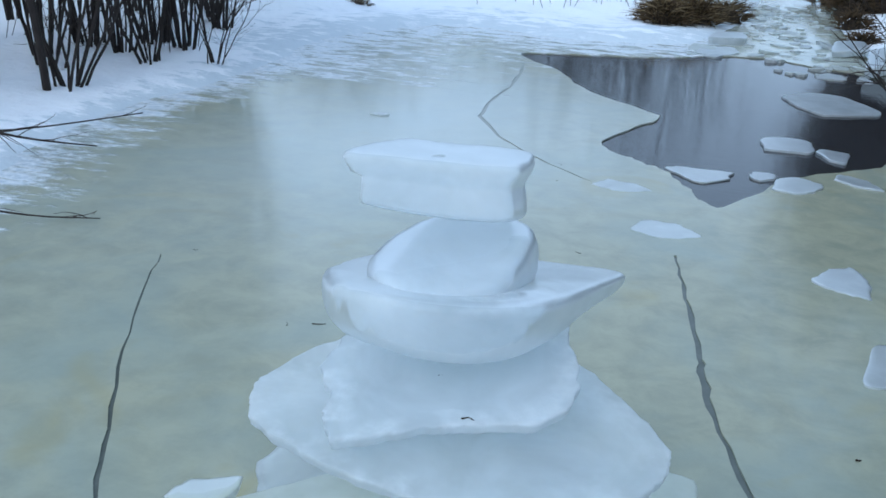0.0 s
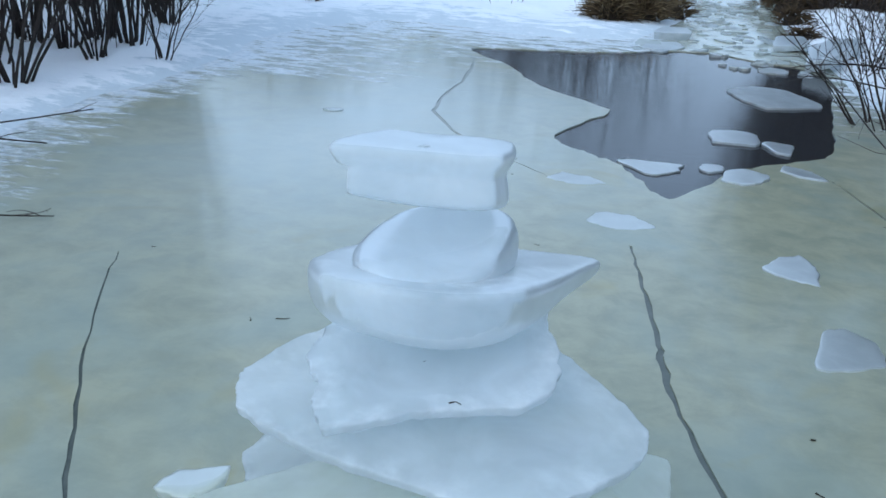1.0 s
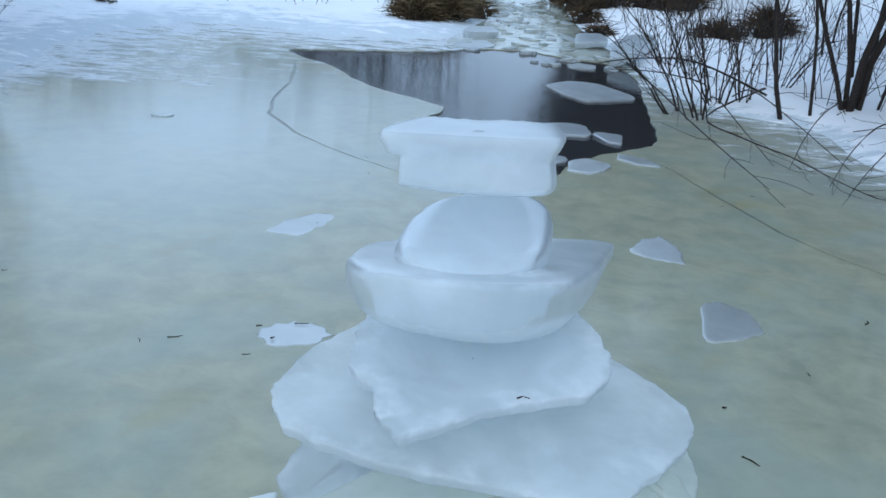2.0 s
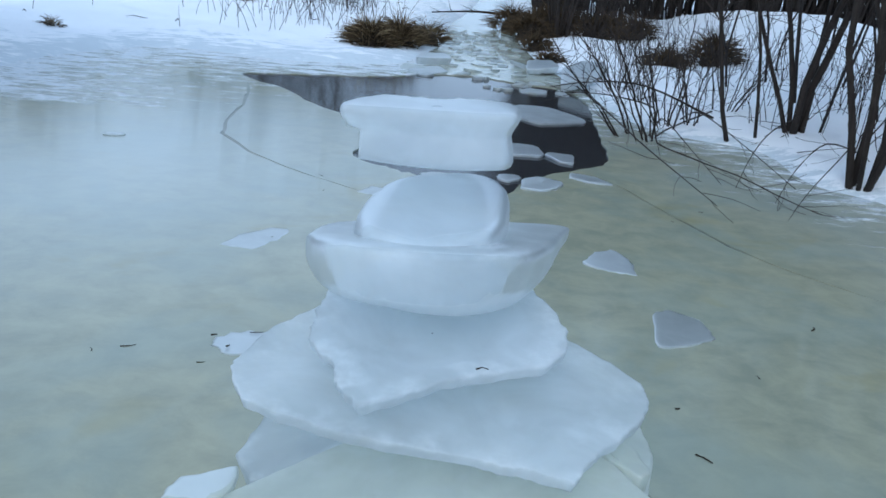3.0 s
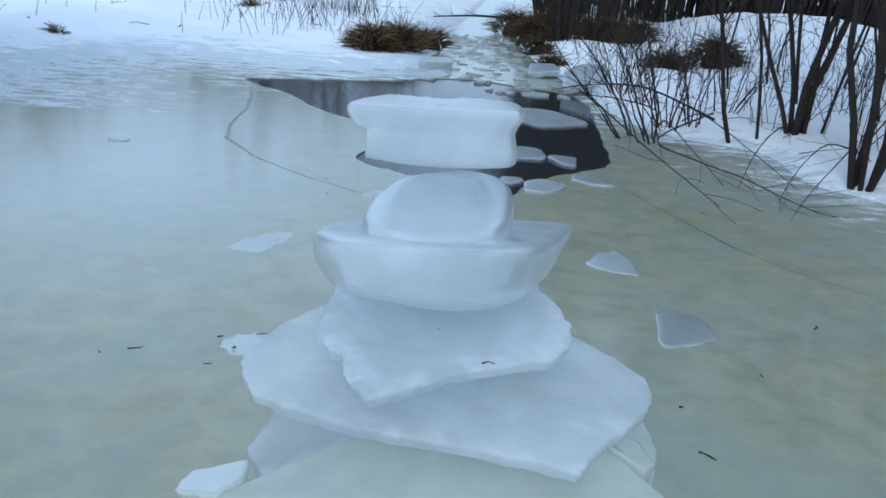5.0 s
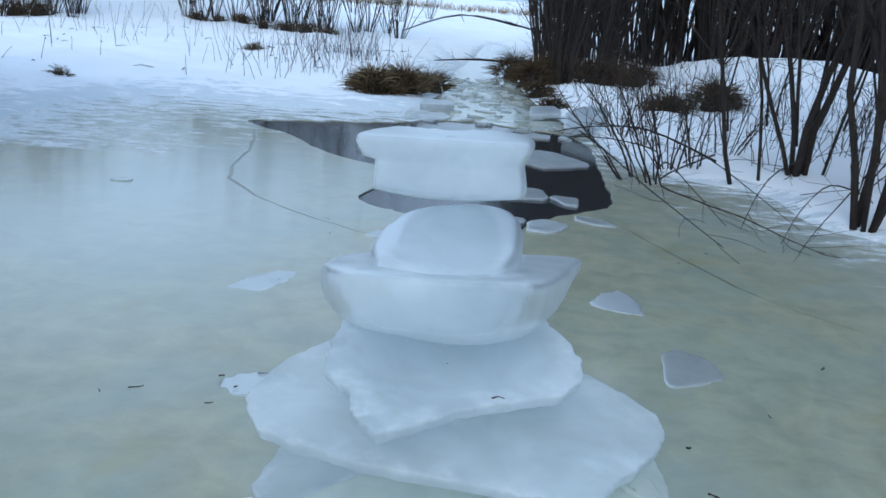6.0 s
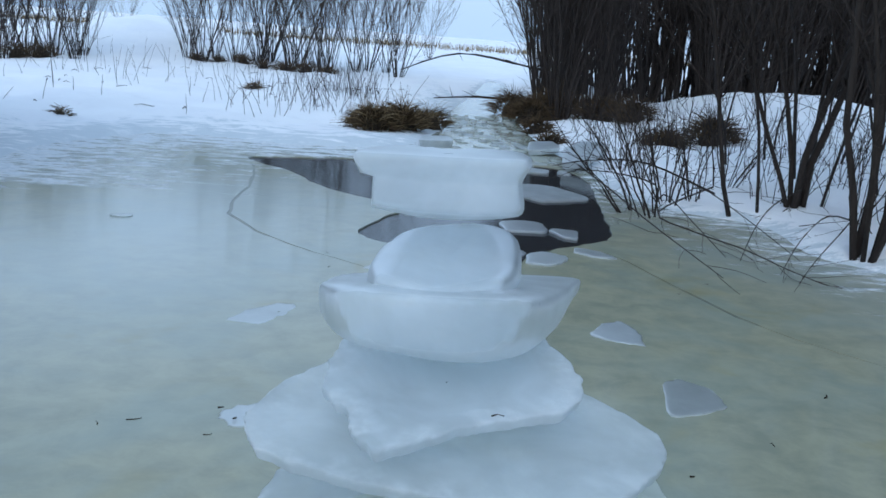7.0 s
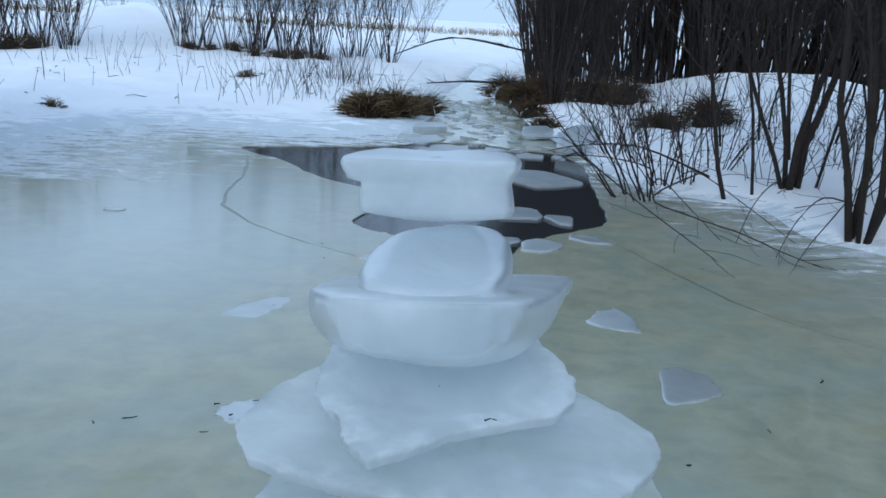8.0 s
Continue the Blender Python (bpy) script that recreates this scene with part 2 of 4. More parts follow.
# ---- pond, shore and ground ----
SHORE = [(-3.4, 4.84), (-3.2, 2.0), (-3.6, -3.0), (0.0, -6.5), (5.0, -5.5), (5.4, 0.0), (4.7, 4.5), (4.25, 6.7), (3.82, 7.4), (3.9, 8.6),
         (3.25, 9.15), (2.9, 10.0), (2.88, 12.0), (2.75, 14.0), (2.8, 16.4), (2.95, 18.5), (3.6, 24.0), (4.6, 34.0), (4.1, 34.5), (2.6, 25.0),
         (1.8, 20.5), (1.35, 16.4), (1.15, 15.4), (0.85, 14.2), (0.4, 13.1), (-1.0, 12.7), (-2.6, 13.1), (-3.4, 12.0), (-3.75, 10.6),
         (-3.6, 9.4), (-3.62, 7.7), (-3.75, 6.9), (-3.62, 5.4)]
SHORE_LINE = [(p.x, p.y) for p in spline([(x, y, 0) for x, y in SHORE], 4)]


def ground_height(x, y):
    """Height of the snow over the ice (arrays)."""
    d = distance(SHORE_LINE, x, y)
    out = np.maximum(d, 0)
    h = np.where(d > 0, np.where(x > 2.4, 0.07, 0.03) * np.tanh(out / 0.25) + 0.10 * (1 - np.exp(-out / 2.5)), 0.35 * np.maximum(d, -1.0))
    lumps = 0.06 * np.sin(1.7 * x + 0.6 * y) * np.sin(1.1 * y - 0.4 * x) + 0.03 * np.sin(4.1 * x + 1.3) * np.sin(3.7 * y)
    h = h + lumps * np.clip(out / 1.5, 0, 1)
    # the rising right bank and the low embankment that a track climbs on the far side
    h = h + 0.68 * np.exp(-(((x - 9.5) / 3.0) ** 2 + ((y - 20.5) / 3.2) ** 2)) * np.clip(out / 3, 0, 1)
    h = h + 1.3 * np.exp(-(((x + 8.6) / 3.4) ** 2 + ((y - 37.0) / 5.0) ** 2))
    h = h + 0.7 * np.exp(-(((x + 3.5) / 4.0) ** 2 + ((y - 41.0) / 3.5) ** 2)) + 0.6 * np.exp(-(((x + 15.0) / 4.0) ** 2 + ((y - 38.0) / 5.0) ** 2))
    return h


def height_at(x, y):
    return float(ground_height(np.array([float(x)]), np.array([float(y)]))[0])


def build_ground():
    def axis(lo, hi, step, far):
        mid = np.arange(lo, hi + step / 2, step)
        grow_by = np.cumsum(step * 1.17 ** np.arange(1, 60))
        grow_by = grow_by[grow_by < far]
        return np.concatenate([lo - grow_by[::-1], mid, hi + grow_by])
    xs, ys = axis(-7.0, 8.0, 0.14, 900), axis(-7.0, 20.0, 0.14, 1500)
    gx, gy = np.meshgrid(xs, ys)
    gz = ground_height(gx.ravel(), gy.ravel())
    away = distance(SHORE_LINE, gx.ravel(), gy.ravel())
    for i, (px, py, d) in enumerate(zip(gx.ravel(), gy.ravel(), away)):
        if 0.1 < d < 14:
            k = min(1.0, d / 0.7) * (1.0 if px > 2 else 0.45)
            gz[i] += k * (0.075 * noise.noise((px * 0.9, py * 0.9, 1.0)) + 0.035 * noise.noise((px * 2.6, py * 2.6, 5.0)))
    verts = np.column_stack([gx.ravel(), gy.ravel(), gz])
    w = len(xs)
    faces = [(r * w + c, r * w + c + 1, (r + 1) * w + c + 1, (r + 1) * w + c) for r in range(len(ys) - 1) for c in range(w - 1)]
    ob = mesh_object("ground", verts.tolist(), faces, SNOW)
    near = np.clip(1.0 - distance(SHORE_LINE, gx.ravel(), gy.ravel()) / np.where(gx.ravel() > 2.2, 0.5, np.where(gy.ravel() > 9.5, 3.0, 0.9)), 0, 1)
    ob.data.attributes.new("slush", "FLOAT", "POINT").data.foreach_set("value", near)
    tagged(ob, "old white snow covering the banks and the field", "snow", kind="structure")


POOL = [(-1.35, 11.2), (-0.75, 10.3), (-0.3, 9.35), (0.41, 8.54), (0.2, 7.9), (0.06, 7.31), (0.30, 7.0), (0.54, 6.78), (0.75, 6.35), (0.92, 6.04),
        (1.2, 6.5), (1.43, 6.96), (1.9, 7.35), (2.2, 7.75), (2.35, 8.6), (2.5, 9.6), (2.7, 11.0), (2.55, 11.9), (2.1, 12.1), (1.6, 12.5),
        (1.1, 12.45), (0.75, 12.3), (0.5, 12.0), (-0.4, 11.6)]
CRACKS = [
    [(0.70, 5.07, 0.008), (0.76, 4.70, 0.012), (0.79, 4.42, 0.014), (0.86, 3.87, 0.018), (0.875, 3.70, 0.022), (0.92, 3.39, 0.015), (1.01, 3.01, 0.017), (1.16, 2.5, 0.02), (1.3, 1.9, 0.02)],
    [(-1.80, 4.06, 0.003), (-1.65, 3.66, 0.005), (-1.39, 3.10, 0.006), (-1.11, 2.58, 0.011), (-0.92, 2.23, 0.012), (-0.7, 1.8, 0.012)],
    [(-1.20, 10.6, 0.016), (-1.10, 9.9, 0.02), (-1.05, 9.16, 0.024), (-1.09, 8.4, 0.02), (-1.03, 7.80, 0.022), (-0.74, 7.2, 0.016), (-0.40, 6.75, 0.014), (-0.15, 6.5, 0.010), (0.10, 6.27, 0.006)],
    [(2.05, 6.95, 0.008), (2.10, 6.79, 0.012), (2.25, 6.16, 0.016), (2.43, 5.48, 0.018), (2.64, 5.05, 0.016), (2.92, 4.685, 0.010), (3.15, 4.45, 0.006)],
]


def crack_outline(path, rng):
    left, right = [], []
    fine = []
    for (x0, y0, w0), (x1, y1, w1) in zip(path, path[1:]):
        for k in range(4):
            t = k / 4
            fine.append((x0 + (x1 - x0) * t + rng.uniform(-1, 1) * 0.008, y0 + (y1 - y0) * t, 1.6 * (w0 + (w1 - w0) * t) * rng.uniform(0.6, 1.3)))
    fine.append(path[-1])
    for i, (x, y, w) in enumerate(fine):
        a, b = fine[max(i - 1, 0)], fine[min(i + 1, len(fine) - 1)]
        d = Vector((b[0] - a[0], b[1] - a[1])).normalized()
        left.append((x - d.y * w * 0.5, y + d.x * w * 0.5))
        right.append((x + d.y * w * 0.5, y - d.x * w * 0.5))
    return left + right[::-1]


def build_pond():
    from mathutils import geometry
    rng = random.Random(5)
    pool = [(p.x + rng.uniform(-1, 1) * 0.018, p.y + rng.uniform(-1, 1) * 0.03) for p in spline([(x, y, 0) for x, y in POOL], 5)]
    holes = [pool] + [crack_outline(c, rng) for c in CRACKS]
    verts, edges = [], []
    for ring in holes:
        base = len(verts)
        verts += [Vector(p) for p in ring]
        edges += [(base + i, base + (i + 1) % len(ring)) for i in range(len(ring))]
    gx, gy = np.meshgrid(np.arange(-4.6, 6.2, 0.2), np.arange(-7.5, 36.0, 0.25))
    gx, gy = gx.ravel(), gy.ravel()
    keep = distance(SHORE_LINE, gx, gy) < 0.7
    verts += [Vector((x, y)) for x, y in zip(gx[keep], gy[keep])]
    v2, _, f2, *_ = geometry.delaunay_2d_cdt(verts, edges, [], 0, 1e-5)
    vx, vy = np.array([v.x for v in v2]), np.array([v.y for v in v2])
    cx = np.array([sum(v2[i].x for i in f) / 3 for f in f2])
    cy = np.array([sum(v2[i].y for i in f) / 3 for f in f2])
    bad = distance(SHORE_LINE, cx, cy) > 0.5
    for ring in holes:
        bad |= inside(ring, cx, cy)
    bm = bmesh.new()
    bv = [bm.verts.new((v.x, v.y, 0.0)) for v in v2]
    for f, drop in zip(f2, bad):
        if not drop:
            bm.faces.new([bv[i] for i in f])
    bmesh.ops.delete(bm, geom=[v for v in bm.verts if not v.link_faces], context="VERTS")
    bmesh.ops.recalc_face_normals(bm, faces=bm.faces)
    if sum(f.normal.z for f in bm.faces) < 0:
        bmesh.ops.reverse_faces(bm, faces=bm.faces)
    rim = [e for e in bm.edges if e.is_boundary]
    made = bmesh.ops.extrude_edge_only(bm, edges=rim)["geom"]
    for v in made:
        if isinstance(v, bmesh.types.BMVert):
            v.co.z -= 0.09
    me = bpy.data.meshes.new("pond_ice")
    bm.to_mesh(me)
    bm.free()
    n = len(me.vertices)
    co = np.empty(n * 3)
    me.vertices.foreach_get("co", co)
    co = co.reshape(-1, 3)
    d = distance(SHORE_LINE, co[:, 0], co[:, 1])
    reach = np.where(co[:, 1] > 8.6, 3.0, 0.8)
    reach = np.where(co[:, 0] > 2.0, 1.5, reach)
    slush = np.clip(1.0 + d / reach, 0, 1)
    slush = np.where(co[:, 0] > 2.0, 0.6 * slush, slush)
    slush = np.where((co[:, 1] > 11.8) & (co[:, 0] > 0.9), 0.35 * slush, slush)
    # pale middle zone: whitish ice plus sky reflection painted into the colour
    white = np.exp(-(((co[:, 0] + 1.2 - 0.12 * (co[:, 1] - 8)) / 1.6) ** 2 + ((co[:, 1] - 7.6) / 3.2) ** 2))
    white = np.maximum(white, 0.35 * ((co[:, 1] > 11.8) & (co[:, 0] > 0.9)))
    white = np.maximum(white, np.where(co[:, 0] > 2.0, 0.5 * np.clip(1 + d / 1.9, 0, 1), 0) * (co[:, 1] < 11))
    me.attributes.new("slush", "FLOAT", "POINT").data.foreach_set("value", slush)
    me.attributes.new("white", "FLOAT", "POINT").data.foreach_set("value", white)
    me.materials.append(POND_ICE)
    ob = new("pond_ice", me)
    tagged(ob, "yellowish grey pond ice flooded by meltwater, with long cracks", "ice", kind="structure")
    for k, ring in enumerate(holes[1:]):
        half = len(ring) // 2
        pts = [(x, y, -0.007) for x, y in ring]
        faces = [(i, i + 1, len(ring) - 2 - i, len(ring) - 1 - i) for i in range(half - 1)]
        bed = mesh_object("crack", pts, faces, PALE_CRACK_ICE if k == 2 else CRACK_ICE)
        tagged(bed, "long refrozen grey crack running through the pond ice", "crack", kind="structure")
    water = mesh_object("water", [(-6, -9, -0.012), (8, -9, -0.012), (8, 37, -0.012), (-6, 37, -0.012)], [(0, 1, 2, 3)], WATER)
    tagged(water, "dark still open water in the pool and stream", "water", kind="structure")


# ---- ice slabs and floes ----
def side_rings(put, size, b, frost, bulge, inset):
    put(size * 0.75, 0, 0.0)
    put(size * 0.5, 0, 0.0)
    put(max(size * 0.3, b * 3.4), 0, 0.1 * frost)
    put(max(size * 0.12, b * 2.6), 0, 0.6 * frost)
    put(b * 1.6, 0, frost, b * 0.04)
    put(b * 0.6, 0, frost, b * 0.28)
    put(b * 0.12, 0, frost, b * 0.7)
    put(0.0, 0, frost, b * 1.3)
    put(-bulge + inset * 0.4, 0.45, 0.2 * frost)
    put(inset * 0.85, 0.88, 0.0)
    put(inset + b * 0.6, 1.0, 0.0)
    for k in (0.22, 0.4, 0.6, 0.8):
        put(size * k, 1.0, 0.0)


def slab_mesh(name, outline, top, bottom, seed, jag=0.004, inset=0.02, bevel=0.008, bulge=0.0, per=6, lumps=0.003, mat=None, frost=0.4, straight=False, pillow=False, profile=None, foot=None):
    """A thick piece of ice: outline in plan, top and bottom as functions of x and y; the foot is drawn in by inset."""
    rng = random.Random(seed)
    if straight:
        ring = []
        for i, p in enumerate(outline):
            q = outline[(i + 1) % len(outline)]
            ring += [Vector((p[0] + (q[0] - p[0]) * k / per, p[1] + (q[1] - p[1]) * k / per, 0)) for k in range(per)]
        ring = [ring[i] * 0.6 + (ring[i - 1] + ring[(i + 1) % len(ring)]) * 0.2 for i in range(len(ring))]
    else:
        ring = spline([(x, y, 0) for x, y in outline], per)
    wob = [rng.gauss(0, jag) for _ in ring]
    mx, my = sum(p.x for p in ring) / len(ring), sum(p.y for p in ring) / len(ring)
    out = []
    for i, p in enumerate(ring):
        w = 0.35 * wob[i] + jag * (2.6 * noise.noise((p.x * 26, p.y * 26, seed)) + 1.8 * noise.noise((p.x * 70, p.y * 70, seed + 9.0)))
        d = math.hypot(p.x - mx, p.y - my)
        out.append((p.x + (p.x - mx) / d * w, p.y + (p.y - my) / d * w))
    ring = out
    n = len(ring)
    cx, cy = sum(p[0] for p in ring) / n, sum(p[1] for p in ring) / n
    size = max(math.hypot(x - cx, y - cy) for x, y in ring)
    verts, faces, rims = [], [], []

    def put(shrink, level, rim, drop=0.0):
        for x, y in ring:
            d = math.hypot(x - cx, y - cy)
            k = 1 - shrink / size if shrink > 0.2 * size else (d - shrink) / d
            px, py = cx + (x - cx) * k, cy + (y - cy) * k
            if foot:
                px, py = foot(px, py, level)
            t, b = top(px, py), bottom(px, py)
            z = t + (b - t) * level - drop
            if level < 1e-5:
                z += lumps * noise.noise((px * 9 + seed, py * 9, seed * 1.7))
            verts.append((px, py, z))
            rims.append(rim)
    # rings from the middle of the top out, down the side, and in below
    b = bevel
    if profile:
        for shrink, level in profile:
            put(size * shrink if shrink > 0.1 else shrink, max(level, 1e-6), frost if level < 0.3 and shrink < 0.1 else 0.0)
    elif pillow:
        for shrink, level, r in ((0.75, 0, 0), (0.5, 0, 0.2), (0.3, 0.0, 0.9), (0.15, 0.005, 1), (0.08, 0.012, 1), (0.04, 0.03, 1), (0.015, 0.07, 0.7), (0.003, 0.13, 0.3),
                                 (0.0, 0.22, 0), (0.003, 0.45, 0), (0.015, 0.64, 0), (0.035, 0.79, 0), (0.065, 0.90, 0), (0.10, 0.97, 0), (0.16, 1.0, 0), (0.35, 1.0, 0), (0.55, 1.0, 0), (0.75, 1.0, 0)):
            put(size * shrink, max(level, 1e-6), r * frost)
    else:
        side_rings(put, size, b, frost, bulge, inset)
    rings = len(verts) // n
    for r in range(rings - 1):
        for i in range(n):
            j = (i + 1) % n
            faces.append((r * n + i, (r + 1) * n + i, (r + 1) * n + j, r * n + j))
    verts.append((cx, cy, top(cx, cy) + lumps * noise.noise((cx * 9 + seed, cy * 9, seed * 1.7))))
    rims.append(0.0)
    faces += [(len(verts) - 1, i, (i + 1) % n) for i in range(n)]
    verts.append((cx, cy, bottom(cx, cy)))
    rims.append(0.0)
    b0 = (rings - 1) * n
    faces += [(len(verts) - 1, b0 + (i + 1) % n, b0 + i) for i in range(n)]
    ob = mesh_object(name, verts, faces, mat or SLAB_ICE)
    ob.data.attributes.new("rim", "FLOAT", "POINT").data.foreach_set("value", rims)
    return ob


def plane(a, b=0.0, c=0.0):
    return lambda x, y: a + b * (y - 1.7) + c * (x - 0.3)


def sagging(rim, floor, cx, cy, reach, slope):
    """An underside that slopes down from its rim until it rests on the piece below."""
    def under(x, y):
        k = max(0.0, reach - math.hypot(x - cx, y - cy))
        return max(rim(x, y) - slope * k, min(floor(x, y) + 0.0015, rim(x, y) - 0.002))
    return under


def build_tower():
    group = "stacked ice slabs"

    def slab(outline, top, bottom, seed, label, **more):
        ob = slab_mesh("ice_slab", outline, top, bottom, seed, **more)
        tagged(ob, label, "ice slab", group)
    # the hidden foot of the stack, from the pond upwards
    for k, z in enumerate((0.0, 0.13, 0.26, 0.39, 0.51)):
        a = 0.9 * k
        pts = [(0.33 + (0.34 - 0.012 * k) * math.cos(w + a), 1.86 + (0.27 - 0.01 * k) * math.sin(w + a) * (1 + 0.1 * math.sin(3 * w)))
               for w in (i * 2 * math.pi / 9 for i in range(9))]
        slab(pts, plane(z + 0.128), plane(z), 40 + k, "thick milky ice slab in the foot of the stack", jag=0.006)
    slab([(-0.10, 1.40), (0.006, 1.50), (0.154, 1.645), (0.30, 1.74), (0.50, 1.70), (0.626, 1.62), (0.70, 1.44), (0.66, 1.30), (0.42, 1.22), (0.10, 1.25), (-0.08, 1.32)][::-1],
         plane(0.75), plane(0.64), 31, "broad greyish ice slab low in the stack, smooth top", straight=True, bevel=0.005, jag=0.0015, mat=GREY_SLAB_ICE)
    slab([(0.56, 1.58), (0.68, 1.59), (0.735, 1.645), (0.80, 1.82), (0.80, 1.98), (0.60, 2.0), (0.5, 1.8)], plane(0.642), plane(0.53), 44, "grey ice slab sticking out low in the stack", straight=True, bevel=0.005, jag=0.0015, inset=0.03, mat=GREY_SLAB_ICE)
    slab([(-0.012, 1.73), (-0.05, 1.61), (0.005, 1.507), (0.08, 1.55), (0.16, 1.655), (0.14, 1.80), (0.05, 1.82)], plane(0.742, 0.1), plane(0.64), 32,
         "small pale ice slab with a white frosted patch", inset=0.03, straight=True, frost=0.8)
    slab([(-0.145, 1.425), (-0.125, 1.485), (-0.028, 1.53), (-0.034, 1.455), (-0.07, 1.41)], plane(0.757), plane(0.725), 33, "clear ice fragment lying on the lower slab", inset=0.01, bevel=0.004, jag=0.003, straight=True, mat=GREY_SLAB_ICE)
    slab([(0.60, 1.66), (0.635, 1.60), (0.672, 1.53), (0.70, 1.56), (0.69, 1.64), (0.65, 1.68)], plane(0.758), plane(0.70), 34, "pointed clear ice fragment under the wide slab", inset=0.01, bevel=0.004, jag=0.002, straight=True, mat=GREY_SLAB_ICE)
    slab([(-0.01, 1.803), (-0.068, 1.658), (-0.055, 1.60), (-0.032, 1.552), (0.031, 1.516), (0.154, 1.478), (0.353, 1.458), (0.45, 1.44), (0.523, 1.424), (0.56, 1.48), (0.605, 1.534), (0.70, 1.640),
          (0.728, 1.70), (0.731, 1.77), (0.66, 1.86), (0.557, 1.955), (0.42, 2.06), (0.25, 2.08), (0.109, 1.96)], plane(0.86, 0.1, -0.09), sagging(plane(0.836, 0.1, -0.09), plane(0.75), 0.33, 1.74, 0.26, 0.44), 35,
         "widest tilted ice slab of the stack, milky white", inset=0.006, bevel=0.003, jag=0.0030, per=8, straight=True, frost=0.7)
    slab([(0.10, 1.84), (0.072, 1.71), (0.070, 1.645), (0.095, 1.605), (0.118, 1.582), (0.130, 1.52), (0.163, 1.462), (0.243, 1.502), (0.310, 1.540), (0.373, 1.560), (0.494, 1.600), (0.548, 1.665), (0.545, 1.76), (0.50, 1.90),
          (0.40, 2.0), (0.22, 1.98)], plane(0.955, 0.17), sagging(plane(0.932, 0.17), plane(0.86, 0.1, -0.09), 0.32, 1.76, 0.20, 0.44), 36, "pointed ice slab with a rough white edge", inset=0.006, bevel=0.003, jag=0.0034, per=8, straight=True, frost=0.9)
    slab([(0.060, 1.680), (0.062, 1.76), (0.098, 1.865), (0.25, 1.99), (0.45, 2.02), (0.588, 2.015), (0.555, 1.88), (0.507, 1.745), (0.450, 1.645), (0.37, 1.582), (0.28, 1.562), (0.19, 1.572), (0.105, 1.608)],
         plane(1.128, -0.16), sagging(plane(1.030, 0.04), plane(0.955, 0.17), 0.31, 1.80, 0.22, 0.36), 37, "rounded thick ice slab with frosted upper corners", jag=0.0014, frost=0.8, pillow=True, per=9)
    slab([(0.262, 1.612), (0.190, 1.638), (0.142, 1.690), (0.146, 1.757), (0.186, 1.830), (0.250, 1.870), (0.33, 1.888), (0.395, 1.885), (0.430, 1.862), (0.430, 1.800), (0.408, 1.715), (0.362, 1.655)],
         lambda x, y: 1.166 + 0.28 * (y - 1.7) - 1.0 * max(0.0, x - 0.33) ** 2 - 0.8 * max(0.0, 0.25 - x) ** 2, plane(1.118, -0.15), 38, "smooth domed ice wedge tilted forward", jag=0.0010, frost=0.1,
         profile=((0.8, 0), (0.6, 0), (0.42, 0), (0.028, 0.0), (0.018, 0.03), (0.010, 0.09), (0.004, 0.22), (0.001, 0.38), (0.0, 0.7), (0.004, 0.9), (0.012, 1.0), (0.5, 1.0)))
    # the topmost block: a plate that juts out over a thicker foot
    slab([(0.104, 1.668), (0.118, 1.72), (0.160, 1.79), (0.22, 1.87), (0.30, 1.90), (0.375, 1.885), (0.412, 1.820), (0.422, 1.75), (0.402, 1.690), (0.32, 1.670), (0.22, 1.662), (0.14, 1.655)],
         lambda x, y: 1.366 - 0.35 * max(0.0, y - 1.80), lambda x, y: 1.2555 - 0.23 * (y - 1.7) + 0.5 * (x - 0.28) ** 2, 39, "topmost thick milky ice block with a jutting upper rim", jag=0.0013, frost=0.15, per=7,
         profile=((0.8, 0), (0.6, 0), (0.4, 0), (0.2, 0), (0.022, 0.0), (0.010, 0.01), (0.004, 0.035), (0.001, 0.08), (0.0, 0.15), (0.004, 0.25), (0.010, 0.34), (0.014, 0.42), (0.015, 0.46),
                  (0.014, 0.50), (0.011, 0.62), (0.008, 0.78), (0.007, 0.88), (0.010, 0.96), (0.018, 1.0), (0.3, 1.0), (0.55, 1.0), (0.8, 1.0)),
         foot=lambda x, y, level: (max(x, 0.138 + 0.02 * abs(y - 1.72)) if level > 0.44 else x, y))


